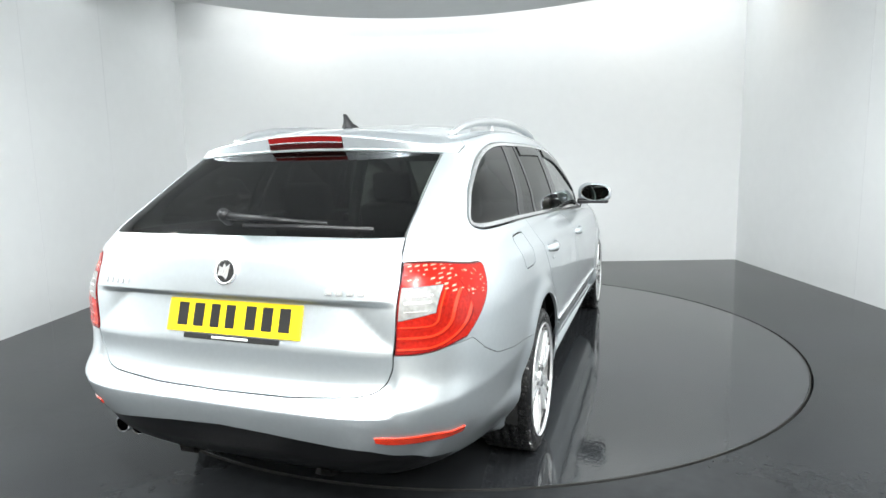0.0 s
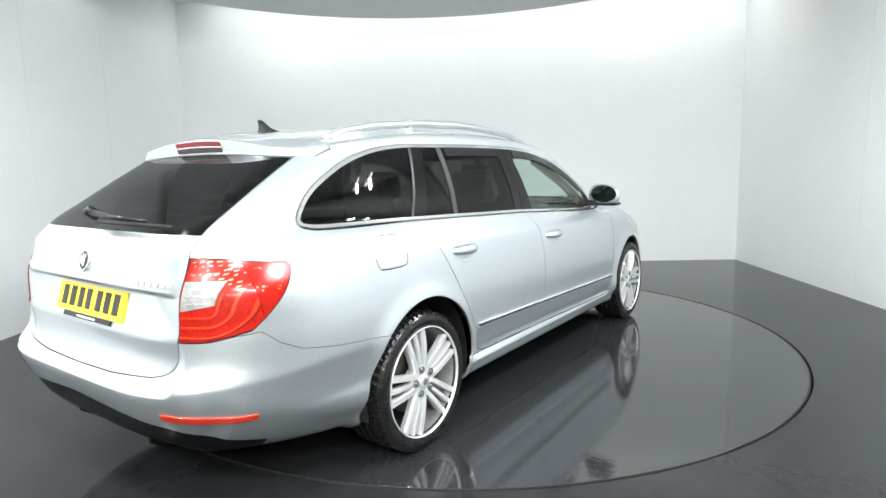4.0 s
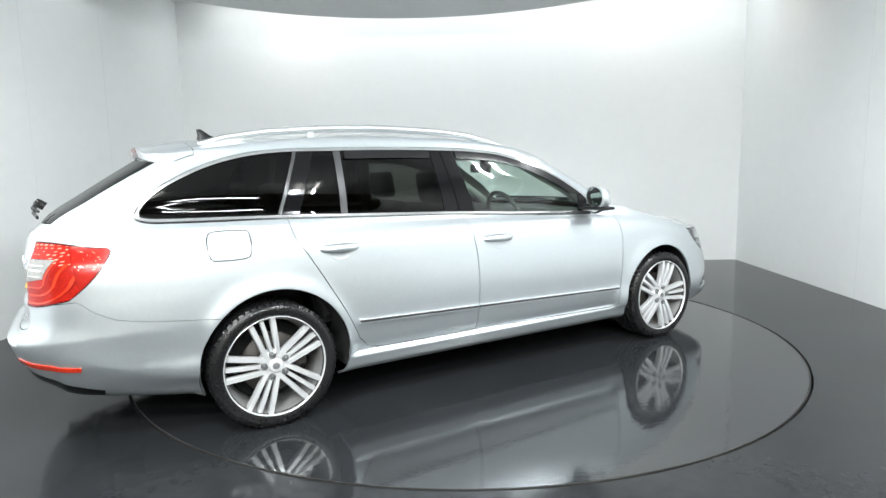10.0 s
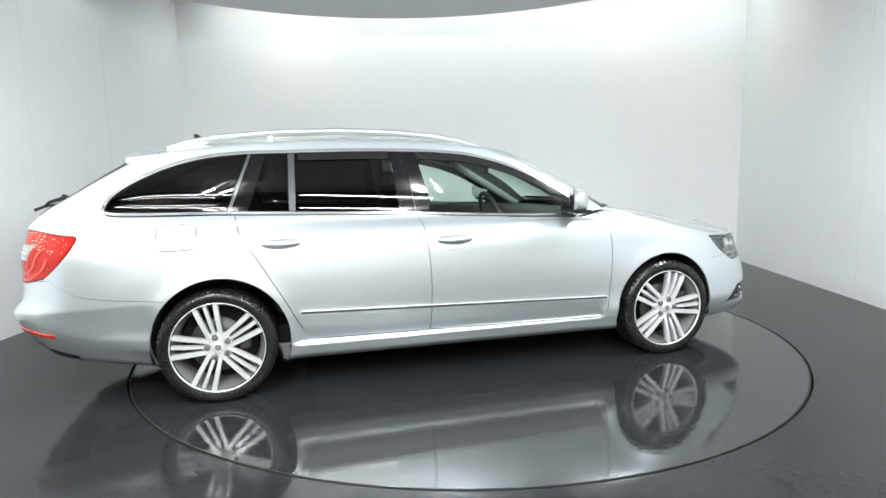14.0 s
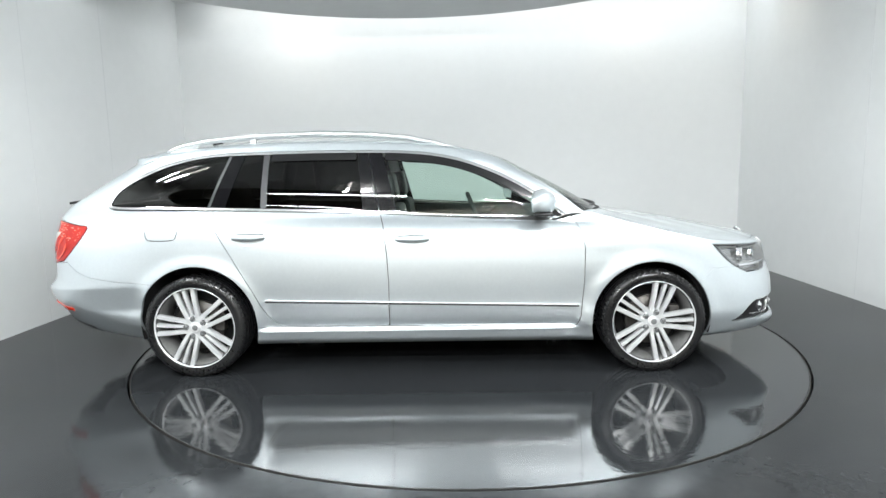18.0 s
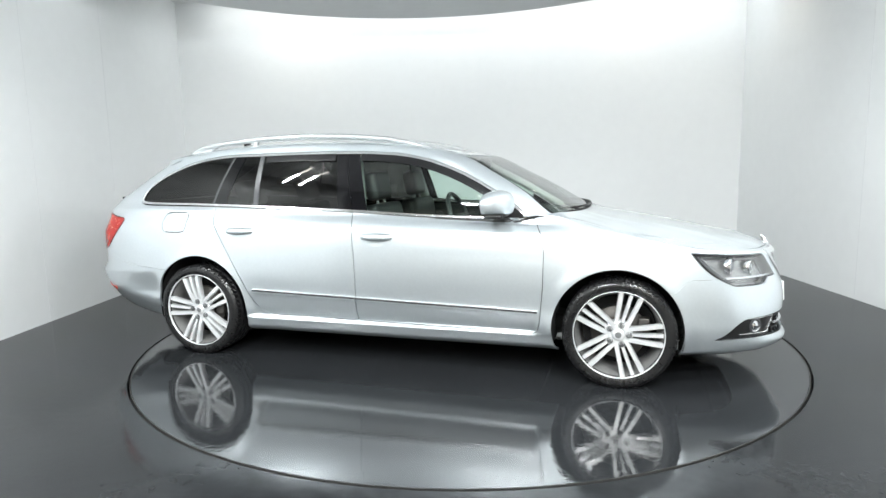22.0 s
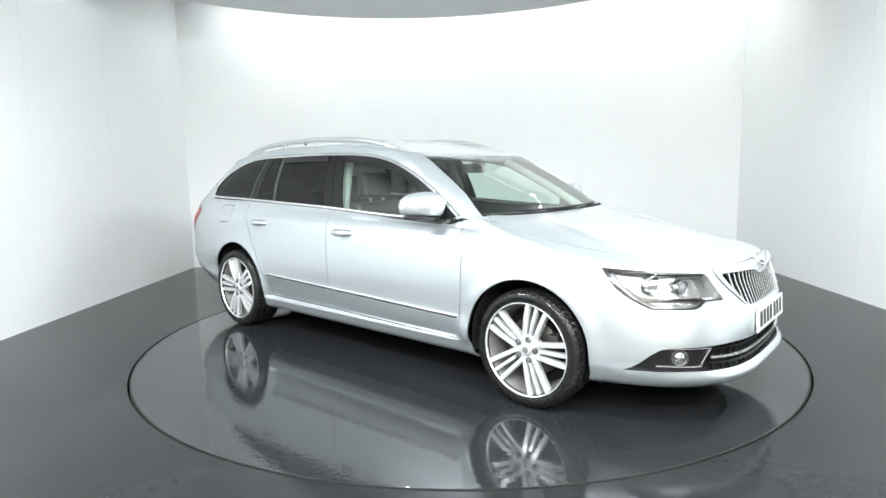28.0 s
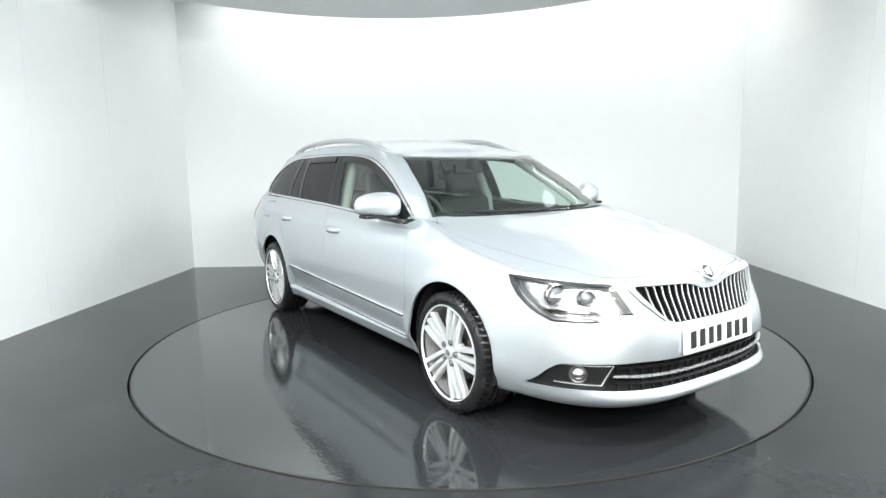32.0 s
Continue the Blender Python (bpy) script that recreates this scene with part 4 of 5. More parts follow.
# headlamps: bowl, projector, second lamp, dark edging, lens
def lamp_rear(x, z, back):
    return lamp_line_x(z) + back - x


for piece, side in zip(halves(head), (-1, 1)):
    lamp = panel("headlamp", piece, DARK_CHROME, car, "large clear headlamp with smoked edging and bright bowl", -0.06, 0.0)
    panel("lens", piece, LENS, lamp, "clear lens", 0.002, 0.0)
    _, edge = cut_all(piece, lambda x, w, z, v, y: x < 9, inset(HEAD_EDGES[:3], 0.006), 0)
    panel("lamp_edge", edge, SMOKED, lamp, "dark smoked border", -0.002, 0.02)
    panel("lamp_edge", within(piece, lambda x, w, z, v, y: -lamp_rear(x, z, 0.02)), SMOKED, lamp, "dark smoked border", -0.008, 0.02)
    panel("lamp_wall", piece, DARK_CHROME, lamp, "", 0.0, 0.06, True)
    bowl = within(piece, lambda x, w, z, v, y: lamp_rear(x, z, 0.05), lambda x, w, z, v, y: 0.600 - z, lambda x, w, z, v, y: 0.535 - 0.2 * (0.68 - z) - w)
    panel("lamp_bowl", bowl, LAMP_BOWL, lamp, "grey silvered bowl", -0.045, 0.0)
    for k in range(3):
        rib = within(piece, lambda x, w, z, v, y: lamp_rear(x, z, 0.018 + 0.02 * k), lambda x, w, z, v, y: -lamp_rear(x, z, 0.023 + 0.02 * k), lambda x, w, z, v, y: 0.60 - z)
        panel("lamp_rib", rib, BULB_GLASS, lamp, "", -0.022 - 0.006 * k, 0.01)
    blade = within(piece, lambda x, w, z, v, y: z - 0.630, lambda x, w, z, v, y: 0.620 - z, lambda x, w, z, v, y: 0.50 - w, lambda x, w, z, v, y: w - 0.72)
    panel("lamp_blade", blade, CHROME, lamp, "", -0.012, 0.03)
    for w, z, r, name, back in ((0.676, 0.690, 0.050, "projector", 0.03), (0.600, 0.682, 0.040, "main_beam", 0.035)):
        p, n = on_front(side * w, z)
        m = frame_of(p - n * back, Vector((0.9, 0.3 * side, 0)).normalized())
        part(name, lathe([(r, 0.02), (r, -0.006), (r * 0.92, -0.012), (r * 0.84, -0.004), (r * 0.8, 0.012)], 28), CHROME, lamp, "bright ring", True, m)
        part(name + "_glass", lathe([(0, -0.02), (r * 0.35, -0.017), (r * 0.62, -0.008), (r * 0.8, 0.008)], 24), BULB_GLASS, lamp, "", True, m)

# grille: dark back, chrome uprights, bright frame
grille_ob = panel("grille", grille, VOID, car, "black grille with bright upright bars", -0.035, 0)
panel("grille_frame", frame_piece, SATIN, car, "bright metal grille surround", 0.006, 0.02)
for k in range(-10, 11):
    yk = k * 0.036

    def off(y, z):
        return y - yk - 0.25 * (yk / 0.36) * (z - 0.64)
    for name, hw, mat, lift, edge in (("grille_bar", 0.0034, CHROME_SOFT, -0.002, 0.003), ("grille_fin", 0.0085, BLACK, -0.006, 0.022)):
        panel(name, within(grille, lambda x, w, z, v, y: off(y, z) - hw, lambda x, w, z, v, y: -off(y, z) - hw), mat, grille_ob, "", lift, edge)


def badge(p, n, r, name):
    m = frame_of(p, n)
    b = part(name, lathe([(0, -0.004), (r * 0.82, -0.004), (r * 0.86, -0.008), (r, -0.006), (r, 0.006)], 36), CHROME_SOFT, car, "round chrome badge with dark field", True, m)
    part("badge_field", lathe([(0, -0.0055), (r * 0.78, -0.0055), (r * 0.8, -0.004)], 32), INK, b)
    mark = prism([(-0.5 * r, -0.1 * r), (-0.2 * r, -0.1 * r), (0.05 * r, -0.28 * r), (0.12 * r, -0.1 * r), (0.2 * r, 0.5 * r), (-0.02 * r, 0.35 * r), (-0.1 * r, 0.55 * r), (-0.25 * r, 0.3 * r), (-0.42 * r, 0.42 * r), (-0.45 * r, 0.15 * r)], 0.003, lambda a, c, d: (1.5 * a + 0.14 * r, -0.009 + d, 1.5 * c - 0.18 * r))
    part("badge_mark", mark, CHROME_SOFT, b)
    return b


p, n = on_rear(0.0, 0.925)
badge(p + n * 0.002, n, 0.043, "rear_badge")
badge(Vector((3.632, 0, 0.752)), Vector((0.8, 0, 0.6)), 0.042, "front_badge")

# lower intake
intake_ob = panel("lower_intake", intake, VOID, car, "black lower intake with chrome strip", -0.045, 0.0)


def bow(w):
    return 0.014 * (w / 0.5) ** 2


for zc in (0.312, 0.378):
    slat = within(intake, lambda x, w, z, v, y: z - zc - bow(w) - 0.0045, lambda x, w, z, v, y: zc + bow(w) - 0.0045 - z)
    for lo, hi in ((-0.56, 0.56),):
        panel("intake_slat", within(slat, lambda x, w, z, v, y: y - hi, lambda x, w, z, v, y: lo - y), BLACK, intake_ob, "", -0.014, 0.014)
for k in range(-10, 11):
    yk = k * 0.054
    panel("intake_rib", within(intake, lambda x, w, z, v, y: y - yk - 0.0032, lambda x, w, z, v, y: yk - 0.0032 - y), BLACK, intake_ob, "", -0.02, 0.012)
strip = within(intake, lambda x, w, z, v, y: z - 0.342 - bow(w) - 0.0038, lambda x, w, z, v, y: 0.3382 + bow(w) - z, lambda x, w, z, v, y: w - 0.56)
panel("chrome_strip", strip, CHROME_SOFT, car, "chrome strip across the lower intake", 0.002, 0.012)
def fog_side(z):
    return 0.556 + 0.43 * (0.412 - z)


for piece, side in zip(halves(within(intake, lambda x, w, z, v, y: fog_side(z) - 0.012 - w)), (-1, 1)):
    fog = panel("fog_lamp", piece, FOG_BLACK, car, "round fog lamp in a black bezel", -0.016, 0.0)
    p, n = on_front(side * 0.668, 0.358)
    m = frame_of(p - n * 0.014, n)
    part("fog_ring", lathe([(0.04, 0.01), (0.04, -0.004), (0.035, -0.008), (0.033, 0.0)], 28), BAR_GREY, fog, "", True, m)
    part("fog_glass", lathe([(0, -0.012), (0.012, -0.010), (0.02, -0.003), (0.026, 0.001), (0.034, -0.002)], 28), CHROME, fog, "clear round lamp glass", True, m)
    for f1, f2 in ((lambda x, w, z, v, y: z - 0.404, lambda x, w, z, v, y: 0.400 - z), (lambda x, w, z, v, y: z - 0.320, lambda x, w, z, v, y: 0.316 - z)):
        panel("fog_trim", within(piece, f1, f2, lambda x, w, z, v, y: fog_side(z) - w, lambda x, w, z, v, y: w - 0.735 + 0.25 * np.abs(z - 0.36)), CHROME_SOFT, fog, "thin chrome line", -0.010, 0.004)
    panel("fog_trim", within(piece, lambda x, w, z, v, y: fog_side(z) - w, lambda x, w, z, v, y: w - 0.0045 - fog_side(z), lambda x, w, z, v, y: z - 0.402, lambda x, w, z, v, y: 0.318 - z), CHROME_SOFT, fog, "thin chrome line", -0.010, 0.004)

# number plates: blank boards with dark bars
def plate(name, m, board, label):
    pl = part(name, box(0.52, 0.008, 0.111, bevel=0.003), board, car, label, False, m)
    for a, wd in (((-0.197, 0.05), (-0.132, 0.05), (-0.067, 0.044), (-0.007, 0.044), (0.072, 0.048), (0.135, 0.048), (0.2, 0.05))):
        part("dark_bar", box(wd * 0.8, 0.002, 0.076, (a, -0.005, 0.003)), INK, pl)
    return pl


m = frame_of(Vector((-0.984, -0.016, 0.774)), Vector((-0.955, 0, 0.297)))
rear_plate = plate("number_plate", m, YELLOW, "yellow number plate with black bars")
part("plate_strip", box(0.37, 0.006, 0.018, (0.0, -0.001, -0.067), 0.002), INK, rear_plate, "black strip below the plate")
part("strip_print", box(0.14, 0.002, 0.007, (0.0, -0.005, -0.067)), WHITE, rear_plate)


front_plate = plate("number_plate", frame_of(Vector((3.696, 0.012, 0.478)), Vector((1, 0, 0.06))), WHITE, "white number plate with black bars")
part("plate_holder", box(0.47, 0.03, 0.09, (0, 0.019, 0), 0.004), BLACK, front_plate, "black plate holder")

# lettering on the tailgate, as plain bright bars
for y0, count, pitch in ((-0.552, 6, 0.0345), (0.415, 5, 0.027)):
    for k in range(count):
        y = y0 + k * pitch
        p, n = on_rear(y, 0.878)
        part("badge_bar", box(0.024 if y < 0 else 0.019, 0.004, 0.019, bevel=0.0015), CHROME_SOFT, car, "", False, frame_of(p + n * 0.004, n))

# rear wiper
wiper_root = Vector((-0.925, 0.03, 1.098))
arm = [wiper_root + Vector((-0.012, -0.015, 0.004)), Vector((-0.945, -0.18, 1.090)), Vector((-0.915, -0.34, 1.079))]
w_ob = part("rear_wiper", at_car(tube(arm, [0.013, 0.010, 0.006], 8)), BLACK, car, "black rear wiper arm", True)
blade = [Vector((-0.945, -0.05, 1.070)), Vector((-0.942, -0.26, 1.070)), Vector((-0.912, -0.50, 1.062))]
part("wiper_blade", at_car(tube(blade, 0.006, 6, 1.5)), BLACK, w_ob)
part("wiper_pivot", lathe([(0, -0.03), (0.018, -0.028), (0.022, -0.01), (0.022, 0.02)], 20), BLACK, w_ob, "", True, frame_of(wiper_root, (-0.8, 0, 0.6)))

# exhaust
for k in range(2):
    bm = lathe([(0.026, -0.05), (0.030, -0.052), (0.030, 0.05), (0.026, 0.05), (0.024, -0.045)], 24)
    m = Matrix.Translation(shift((-0.884, 0.565 - 0.075 * k, 0.312))) @ pose(0, 0, 0, 0, 0, -90)
    part("exhaust_tip", bm, CHROME, car, "chrome exhaust tip", True, m)

# antenna
fin = bmesh.new()
rows = []
for x0, x1, hw, z in ((-0.16, 0.0, 0.024, 1.424), (-0.155, -0.025, 0.021, 1.436), (-0.15, -0.08, 0.013, 1.450), (-0.153, -0.105, 0.008, 1.468), (-0.157, -0.13, 0.005, 1.486)):
    rows.append([fin.verts.new((x0 + (x1 - x0) * (0.5 - 0.5 * math.cos(math.pi * i / 6)), s * hw * math.sin(math.pi * (0.08 + 0.84 * i / 6)), z))
                 for s in (1, -1) for i in (range(7) if s > 0 else range(6, -1, -1))])
for a, b in zip(rows, rows[1:]):
    for k in range(14):
        fin.faces.new((a[k], a[(k + 1) % 14], b[(k + 1) % 14], b[k]))
fin.faces.new(rows[-1])
bmesh.ops.recalc_face_normals(fin, faces=fin.faces[:])
part("roof_antenna", at_car(fin), BLACK, car, "black shark-fin antenna", True)

# roof rails
for s in (-1, 1):
    top_line = [(-0.23, 1.392), (-0.12, 1.428), (0.08, 1.458), (0.38, 1.479), (0.72, 1.486), (1.05, 1.474), (1.30, 1.452), (1.49, 1.412), (1.62, 1.368)]
    pts = []
    for i in range(33):
        u = i / 32 * (len(top_line) - 1)
        k = min(int(u), len(top_line) - 2)
        f = u - k
        x, z = (top_line[k][j] + (top_line[k + 1][j] - top_line[k][j]) * f for j in (0, 1))
        pts.append(Vector((x, s * (0.522 + 0.02 * math.sin(math.pi * i / 32)), z - 0.016)))
    rail = part("roof_rail", at_car(tube(pts, [0.014 + 0.007 * math.sin(math.pi * i / 32) for i in range(33)], 12, 0.95)), SATIN, car, "satin silver roof rail", True)
    zr = float(roof_z(np.array([0.325]), np.array([0.532]))[0])
    part("rail_foot", at_car(box(0.034, 0.026, 0.07, (0.325, s * 0.538, zr + 0.025), 0.006)), SATIN, rail)
    for ends in (pts[1:8], pts[31:25:-1]):
        low = [(p.x, float(roof_z(np.array([p.x]), np.array([0.527]))[0]) - 0.012) for p in ends]
        shape = [(p.x, p.z) for p in ends] + low[-3::-1]
        part("rail_foot", at_car(prism(shape, 0.022, lambda a, b, d: (a, s * 0.528 + d - 0.011, b))), SATIN, rail)

# door handles and rubbing strips
for s in (-1, 1):
    for x0, x1, z in ((0.25, 0.458, 0.858), (1.225, 1.437, 0.834)):
        xm = (x0 + x1) / 2
        p, n = on_side(xm, z, s)
        bm = bmesh.new()
        prof = []
        for i in range(13):
            f = i / 12
            out = 0.036 * math.sin(math.pi * min(1, max(0, f * 1.0))) ** 0.45
            hh = 0.016 + 0.008 * math.sin(math.pi * f)
            prof.append([bm.verts.new((x0 + (x1 - x0) * f, p.y + s * (out + dy), z + dz)) for dy, dz in ((-0.020, hh), (-0.008, hh * 0.6), (0.002, -hh * 0.1), (-0.006, -hh * 0.9), (-0.020, -hh * 0.8))])
        for a, b in zip(prof, prof[1:]):
            for k in range(4):
                bm.faces.new((a[k], a[k + 1], b[k + 1], b[k]))
            bm.faces.new((a[4], a[0], b[0], b[4]))
        bmesh.ops.recalc_face_normals(bm, faces=bm.faces[:])
        handle = part("door_handle", at_car(bm), PAINT, car, "body-coloured door handle", True)
        cup = lathe([(0, 0.004), (0.026, 0.001), (0.036, -0.004), (0.041, -0.003), (0.043, 0.002)], 28)
        cup.transform(Matrix.Diagonal((1.4, 1, 0.95, 1)))
        part("handle_cup", cup, PAINT, handle, "", True, frame_of(p + Vector((0, 0, -0.026)), n))


def strip_z(x):
    return 0.478 - 0.0275 * x


for lo, hi, name, mat, label, lift in ((-0.011, -0.003, "rubbing_strip", PAINT, "body-coloured door rubbing strip", 0.009), (-0.003, 0.007, "strip_insert", STRIP_DARK, "dark insert of the rubbing strip", 0.010),
                                        (0.007, 0.0105, "strip_top", CHROME_SOFT, "bright top line of the rubbing strip", 0.011)):
    for x0, x1 in ((0.44, 1.179), (1.186, 2.315)):
        band(name, mat, label, lift, 0.012, lambda x, w, z, v, y: 0.6 - w, lambda x, w, z, v, y: x0 - x, lambda x, w, z, v, y: x - x1,
             lambda x, w, z, v, y: z - strip_z(x) - hi, lambda x, w, z, v, y: strip_z(x) + lo - z)

# wind deflectors over the side windows
for x0, x1 in ((0.47, 0.985), (1.165, 2.09)):
    band("wind_deflector", TRIM_BLACK, "smoked black window deflector", 0.006, 0.008, lambda x, w, z, v, y: 0.5 - w, lambda x, w, z, v, y: (12.5 - v), lambda x, w, z, v, y: v - 16.4,
         lambda x, w, z, v, y: x0 - x, lambda x, w, z, v, y: x - x1, lambda x, w, z, v, y: side_glass(x, z) + 0.016, lambda x, w, z, v, y: np.interp(x, [1.1, 1.5, 2.09], [1.2, 1.15, 1.05]) - z, lambda x, w, z, v, y: -0.06 - side_glass(x, z))

# door mirrors
for s in (-1, 1):
    house = bmesh.new()
    bmesh.ops.create_uvsphere(house, u_segments=28, v_segments=18, radius=1)
    for v in house.verts:
        x, y, z = v.co
        k = 2.6
        r = (abs(y) ** k + abs(z) ** k) ** (1 / k) / max(1e-6, math.hypot(y, z)) if math.hypot(y, z) > 1e-6 else 1
        y, z = y / max(r, 0.5), z / max(r, 0.5)
        z = max(z, -0.64)
        x = x * 0.085 if x > 0 else max(x, -0.30) * 0.085
        v.co = (2.085 + x - 0.36 * 0.125 * y * s * s, s * (0.872 + 0.125 * y), 1.034 + (0.076 if z > 0 else 0.086) * z * (1 - 0.12 * y))
    mirror = part("door_mirror", at_car(house), PAINT, car, "silver door mirror with dark base", True)
    glass = lathe([(0, 0), (1, 0), (1.08, -0.006)], 36)
    glass.transform(Matrix.Translation(shift((2.056, s * 0.878, 1.040))) @ pose(0, 0, 0, 0, 0, -90 + 20 * s) @ Matrix.Diagonal((0.106, 0.5, 0.058, 1)))
    part("mirror_glass", glass, MIRROR, mirror, "mirror glass", False)
    part("mirror_base", at_car(box(0.105, 0.215, 0.020, (2.088, s * 0.868, 0.970), 0.009)), BLACK, mirror, "black mirror base")
    part("mirror_arm", at_car(box(0.05, 0.09, 0.04, (2.10, s * 0.79, 0.974), 0.012)), BLACK, mirror, "black mirror arm")
    part("side_indicator", at_car(box(0.012, 0.11, 0.012, (0, 0, 0), 0.004, 2, pose(2.150 - 0.012, s * 0.90, 0.995, 0, 0, 20 * s))), LENS, mirror, "slim clear indicator")

# cowl and front wipers
cowl, _ = cut(SKIN, lambda x, w, z, v, y: only(x > 2.2, np.maximum.reduce([np.abs(v - 11.93) - 0.09, w - 0.615])), 0)
panel("scuttle", cowl, MATT, car, "black scuttle panel below the windscreen", 0.002, 0.006)
for s, y0, y1 in ((0, 0.62, 0.02), (1, 0.05, -0.56)):
    pts = []
    for i in range(9):
        f = i / 8
        y = y0 + (y1 - y0) * f
        pts.append(Vector((2.55 - 0.30 * (abs(y) / 0.75) ** 2.6, y, 0.985 + 0.006 * f)))
    part("front_wiper", at_car(tube(pts, [0.010 - 0.005 * i / 8 for i in range(9)], 6)), BLACK, car, "black windscreen wiper", True)

# chin deflectors ahead of the front wheels
for s in (-1, 1):
    part("air_deflector", at_car(box(0.012, 0.14, 0.06, (3.10, s * 0.63, 0.19), 0.004)), MATT, car)


# ---- cabin ----
def seat(x, y, wide, back_h, rake, head=True):
    st = new("seat")
    st.parent = car
    st["label"] = "dark leather car seat"
    part("cushion", box(0.50, wide, 0.16, (0.24, 0, 0.08), 0.06, 4), CLOTH, st, "", True)
    turn_back = Matrix.Rotation(radians(-rake), 4, "Y")
    back = box(0.13, wide * 0.96, back_h, (0, 0, back_h / 2), 0.05, 4)
    back.transform(turn_back)
    part("backrest", back, CLOTH, st, "", True)
    for bs in (-1, 1):
        bolster = box(0.17, 0.08, back_h * 0.7, (0.03, bs * wide * 0.45, back_h * 0.42), 0.035, 3)
        bolster.transform(turn_back)
        part("bolster", bolster, CLOTH, st, "", True)
    if head:
        hr = box(0.10, 0.26, 0.19, (0.0, 0, back_h + 0.12), 0.045, 4)
        hr.transform(turn_back)
        part("headrest", hr, CLOTH, st, "", True)
        for bs in (-1, 1):
            post = box(0.012, 0.012, 0.12, (0.0, bs * 0.06, back_h + 0.02))
            post.transform(turn_back)
            part("headrest_post", post, CHROME_SOFT, st)
    st.matrix_local = Matrix.Translation(shift((x, y, 0.42)))
    return st


seat(1.28, -0.37, 0.50, 0.60, 10)
seat(1.28, 0.37, 0.50, 0.60, 10)
seat(0.38, -0.40, 0.46, 0.58, 18)
seat(0.38, 0.0, 0.34, 0.52, 18, False)
seat(0.38, 0.40, 0.46, 0.58, 18)
dash = bmesh.new()
rows = []
for i in range(13):
    y = -0.66 + 1.32 * i / 12
    bulge = 0.03 * math.exp(-((y + 0.36) / 0.16) ** 2)
    rows.append([dash.verts.new((x, y, z)) for x, z in ((1.93, 0.60), (1.86, 0.72), (1.87, 0.86 + bulge), (1.94, 0.925 + bulge), (2.10, 0.94), (2.42 - 0.1 * (y / 0.66) ** 2, 0.935), (2.42 - 0.1 * (y / 0.66) ** 2, 0.6))])
for a, b in zip(rows, rows[1:]):
    for k in range(6):
        dash.faces.new((a[k], a[k + 1], b[k + 1], b[k]))
bmesh.ops.recalc_face_normals(dash, faces=dash.faces[:])
part("dashboard", at_car(dash), DASH, car, "dark grey dashboard", True)
ringm = Matrix.Translation(shift((1.74, -0.36, 0.90))) @ pose(0, 0, 0, 0, 0, 90) @ pose(0, 0, 0, -22, 0, 0)
wheel_ring = bmesh.new()
n1, n2 = 36, 10
rr = [[wheel_ring.verts.new(((0.183 + 0.015 * math.cos(b)) * math.cos(a), 0.015 * math.sin(b), (0.183 + 0.015 * math.cos(b)) * math.sin(a)))
       for b in [2 * math.pi * j / n2 for j in range(n2)]] for a in [2 * math.pi * i / n1 for i in range(n1)]]
for i in range(n1):
    for j in range(n2):
        wheel_ring.faces.new((rr[i][j], rr[(i + 1) % n1][j], rr[(i + 1) % n1][(j + 1) % n2], rr[i][(j + 1) % n2]))
bmesh.ops.recalc_face_normals(wheel_ring, faces=wheel_ring.faces[:])
sw = part("steering_wheel", wheel_ring, DASH, car, "dark steering wheel", True, ringm)
part("wheel_boss", box(0.14, 0.05, 0.11, (0, 0.01, -0.01), 0.02), DASH, sw)
for a in (10, 170, 270):
    sp = box(0.12, 0.015, 0.032, (0.11, 0.005, 0), 0.005)
    sp.transform(Matrix.Rotation(radians(-a), 4, "Y"))
    part("wheel_spoke", sp, DASH, sw)
part("interior_mirror", at_car(box(0.035, 0.23, 0.065, (1.78, 0.0, 1.235), 0.012)), BLACK, car, "dark rear-view mirror")
part("mirror_stem", at_car(box(0.08, 0.05, 0.07, (1.83, 0.0, 1.27), 0.012)), BLACK, car)
part("load_floor", at_car(box(1.1, 1.2, 0.04, (-0.35, 0, 0.62))), MATT, car)
for s in (-1, 1):
    post = [(1.08, s * 0.535, 1.34), (1.15, s * 0.655, 1.0), (1.17, s * 0.70, 0.6)]
    part("inner_pillar", at_car(tube(post, 0.04, 8)), LINER, car, "pale inner pillar", True)
    post = [(1.70, s * 0.52, 1.28), (2.02, s * 0.60, 1.10), (2.30, s * 0.64, 0.93)]
    part("inner_pillar", at_car(tube(post, 0.03, 8)), LINER, car, "pale inner pillar", True)
    part("door_card", at_car(box(1.0, 0.05, 0.45, (1.65, s * 0.735, 0.72), 0.02)), DASH, car, "dark door lining")


# ---- light of the place ----
COOL = (0.95, 1.0, 1.01)


def ceiling_fixture(x, y, length, along, power):
    """A strip light under the hall ceiling: tray, lit diffuser and its lamp."""
    sx, sy = (length, 0.22) if along == "x" else (0.22, length)
    ob = tagged(mesh_object("ceiling_light", box(sx, sy, 0.06, (x, y, CEIL_Z - 0.03), 0.01), WHITE, None, "", False),
                "white strip light with a lit diffuser under the ceiling", "lamp", "hall strip lights")
    part("diffuser", box(sx - 0.03, sy - 0.03, 0.012, (x, y, CEIL_Z - 0.066)), BULB, ob, "lit diffuser")
    area_lamp("strip_lamp", (x, y, CEIL_Z - 0.075), (x, y + 0.001, 0), sx, sy, power, COOL)


ceiling_fixture(-1.7, -5.6, 2.2, "x", 150)
ceiling_fixture(1.7, -5.6, 2.2, "x", 150)
ceiling_fixture(-1.7, -7.7, 2.2, "x", 90)
ceiling_fixture(1.7, -7.7, 2.2, "x", 90)


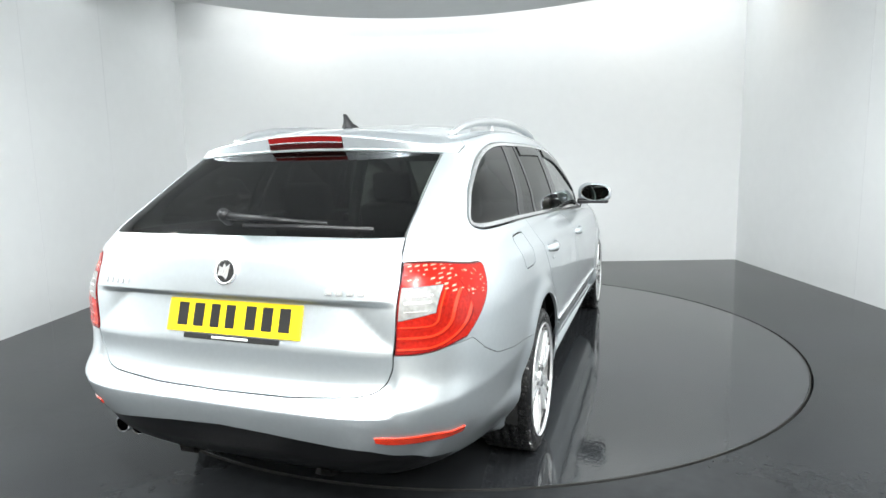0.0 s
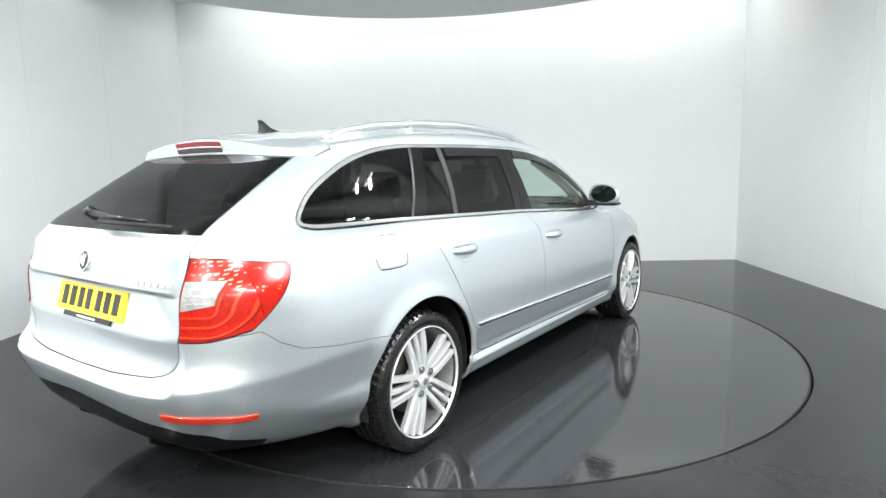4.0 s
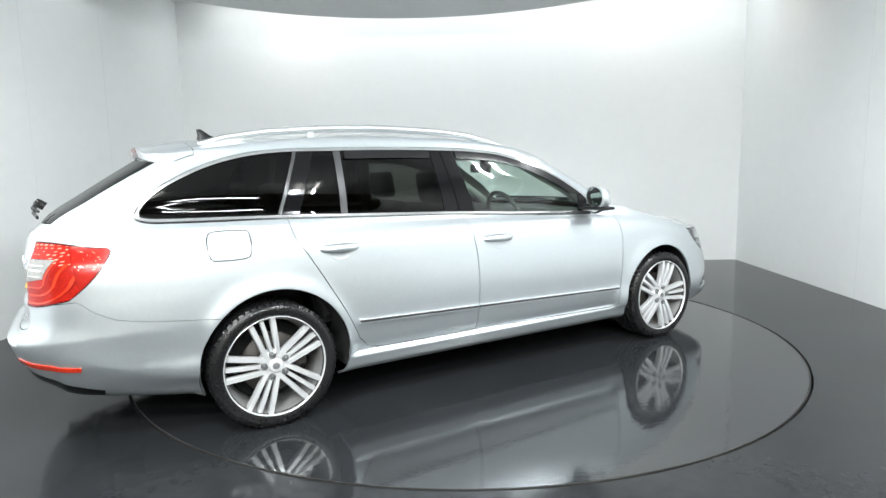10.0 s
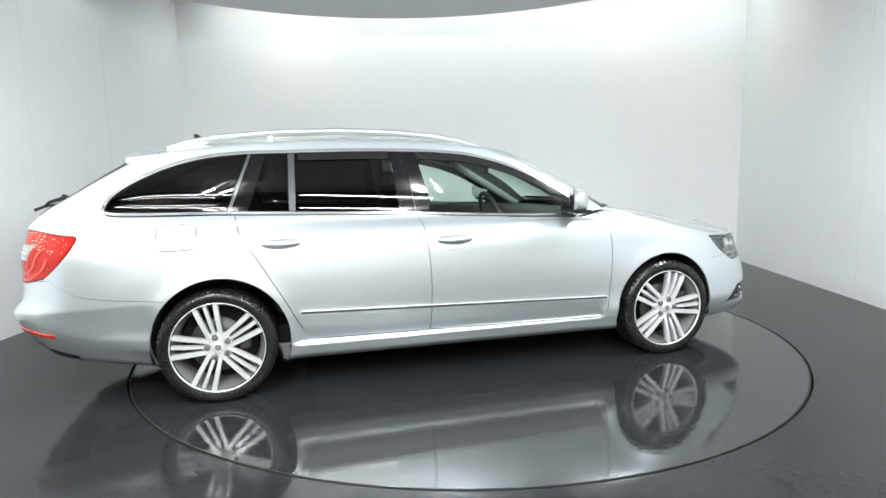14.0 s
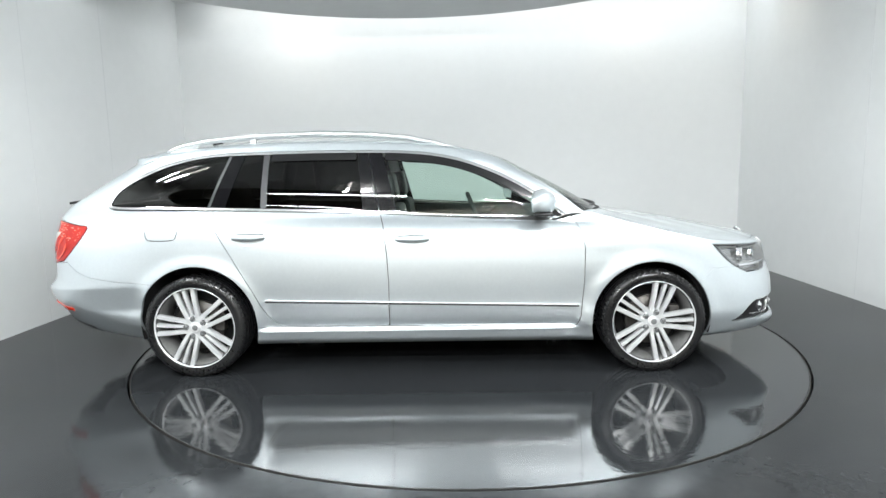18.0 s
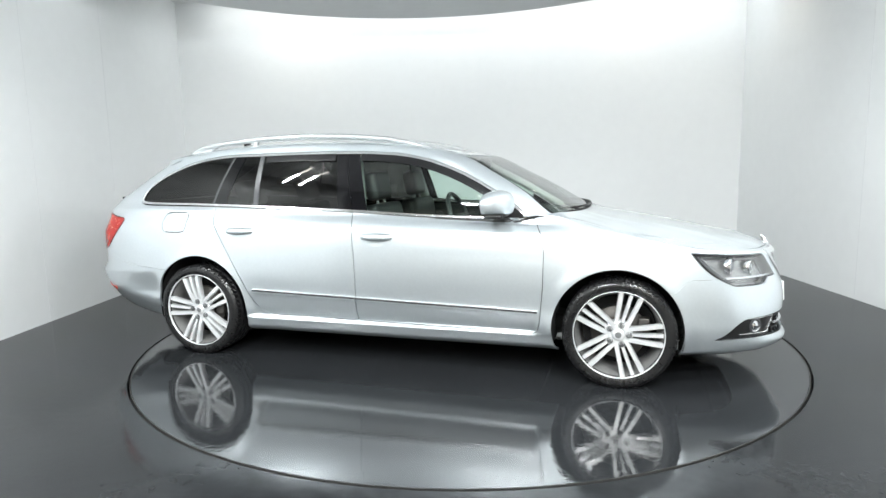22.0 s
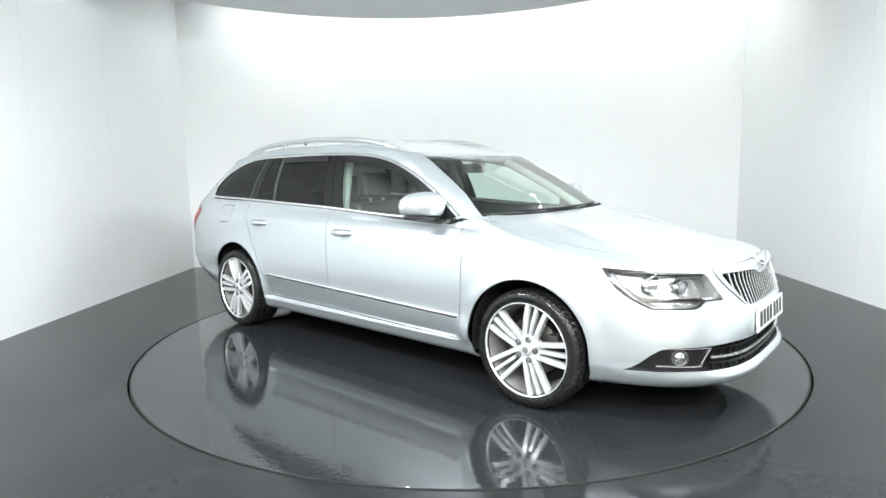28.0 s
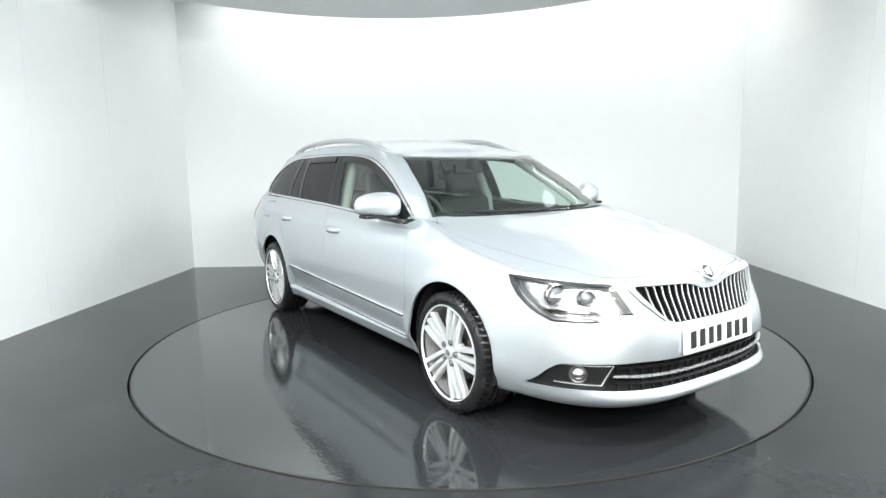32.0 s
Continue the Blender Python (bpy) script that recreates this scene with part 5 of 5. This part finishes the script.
def tube_pair(angle, power):
    """Two slim tubes under the disc's front half, running outwards from its middle."""
    cx, cy = -0.39, -0.74
    d = Vector((math.sin(radians(angle)), -math.cos(radians(angle)), 0))
    side = Vector((-d.y, d.x, 0))
    lamp = new("tube_light")
    tagged(lamp, "pair of slim lit tubes under the dropped ceiling disc", "lamp", "tube lights under the disc")
    mid = Vector((cx, cy, DISC_Z - 0.035)) + d * 2.7
    lamp.matrix_world = pose(*mid, 0, 0, angle - 90)
    for k in (-0.11, 0.11):
        part("tube_tray", box(0.72, 0.05, 0.03, (0, k, 0.0195), 0.005), WHITE, lamp)
        part("tube", box(0.68, 0.028, 0.02, (0, k, -0.006), 0.008), BULB, lamp, "lit tube")
        at = mid + side * k - Vector((0, 0, 0.025))
        data = bpy.data.lights.new("tube_lamp", "AREA")
        data.shape, data.size, data.size_y, data.energy, data.color = "RECTANGLE", 0.68, 0.03, power, COOL
        ob = new("tube_lamp", data)
        ob.matrix_world = pose(*at, 0, 0, angle - 90) @ pose(0, 0, 0, 0, 25, 0)


for angle in (-64, -14, 36, 82):
    tube_pair(angle, 42)
for lx, ly, power in ((-1.95, 2.9, 7), (2.1, 2.9, 5.5), (3.1, 2.25, 8)):
    spot_lamp("downlight_lamp", (lx, ly, CEIL_Z - 0.03), (lx, ly, 0), power, 140, 1.0, (1.0, 0.93, 0.80))
area_lamp("cove_light", (0.3, 2.75, CEIL_Z - 0.1), (0.3, 3.33, 2.2), 6.8, 0.3, 16.5, COOL)
area_lamp("cove_light", (0.3, 3.05, CEIL_Z - 0.06), (0.3, 3.33, 3.0), 6.6, 0.1, 3, (1.0, 0.97, 0.9))
area_lamp("cove_light", (3.1, 0.6, CEIL_Z - 0.1), (3.53, 0.6, 2.5), 0.3, 4.5, 5.5, COOL)
area_lamp("cove_light", (-3.2, 0.9, CEIL_Z - 0.1), (-3.53, 0.9, 2.5), 0.3, 4.0, 5.5, COOL)


def turn(t):
    """The turntable's heading in degrees at t seconds."""
    u = (t - 16) / 16
    return 8.44 - 63.57 * u + 0.17 * u * u


def motions():
    walk(car, [(t, pose(0, 0, 0, 0, 0, turn(t))) for t in range(0, 33, 2)])
    walk(turntable, [(t, pose(TABLE_X, TABLE_Y, 0, 0, 0, turn(t))) for t in range(0, 33, 2)])


motions()
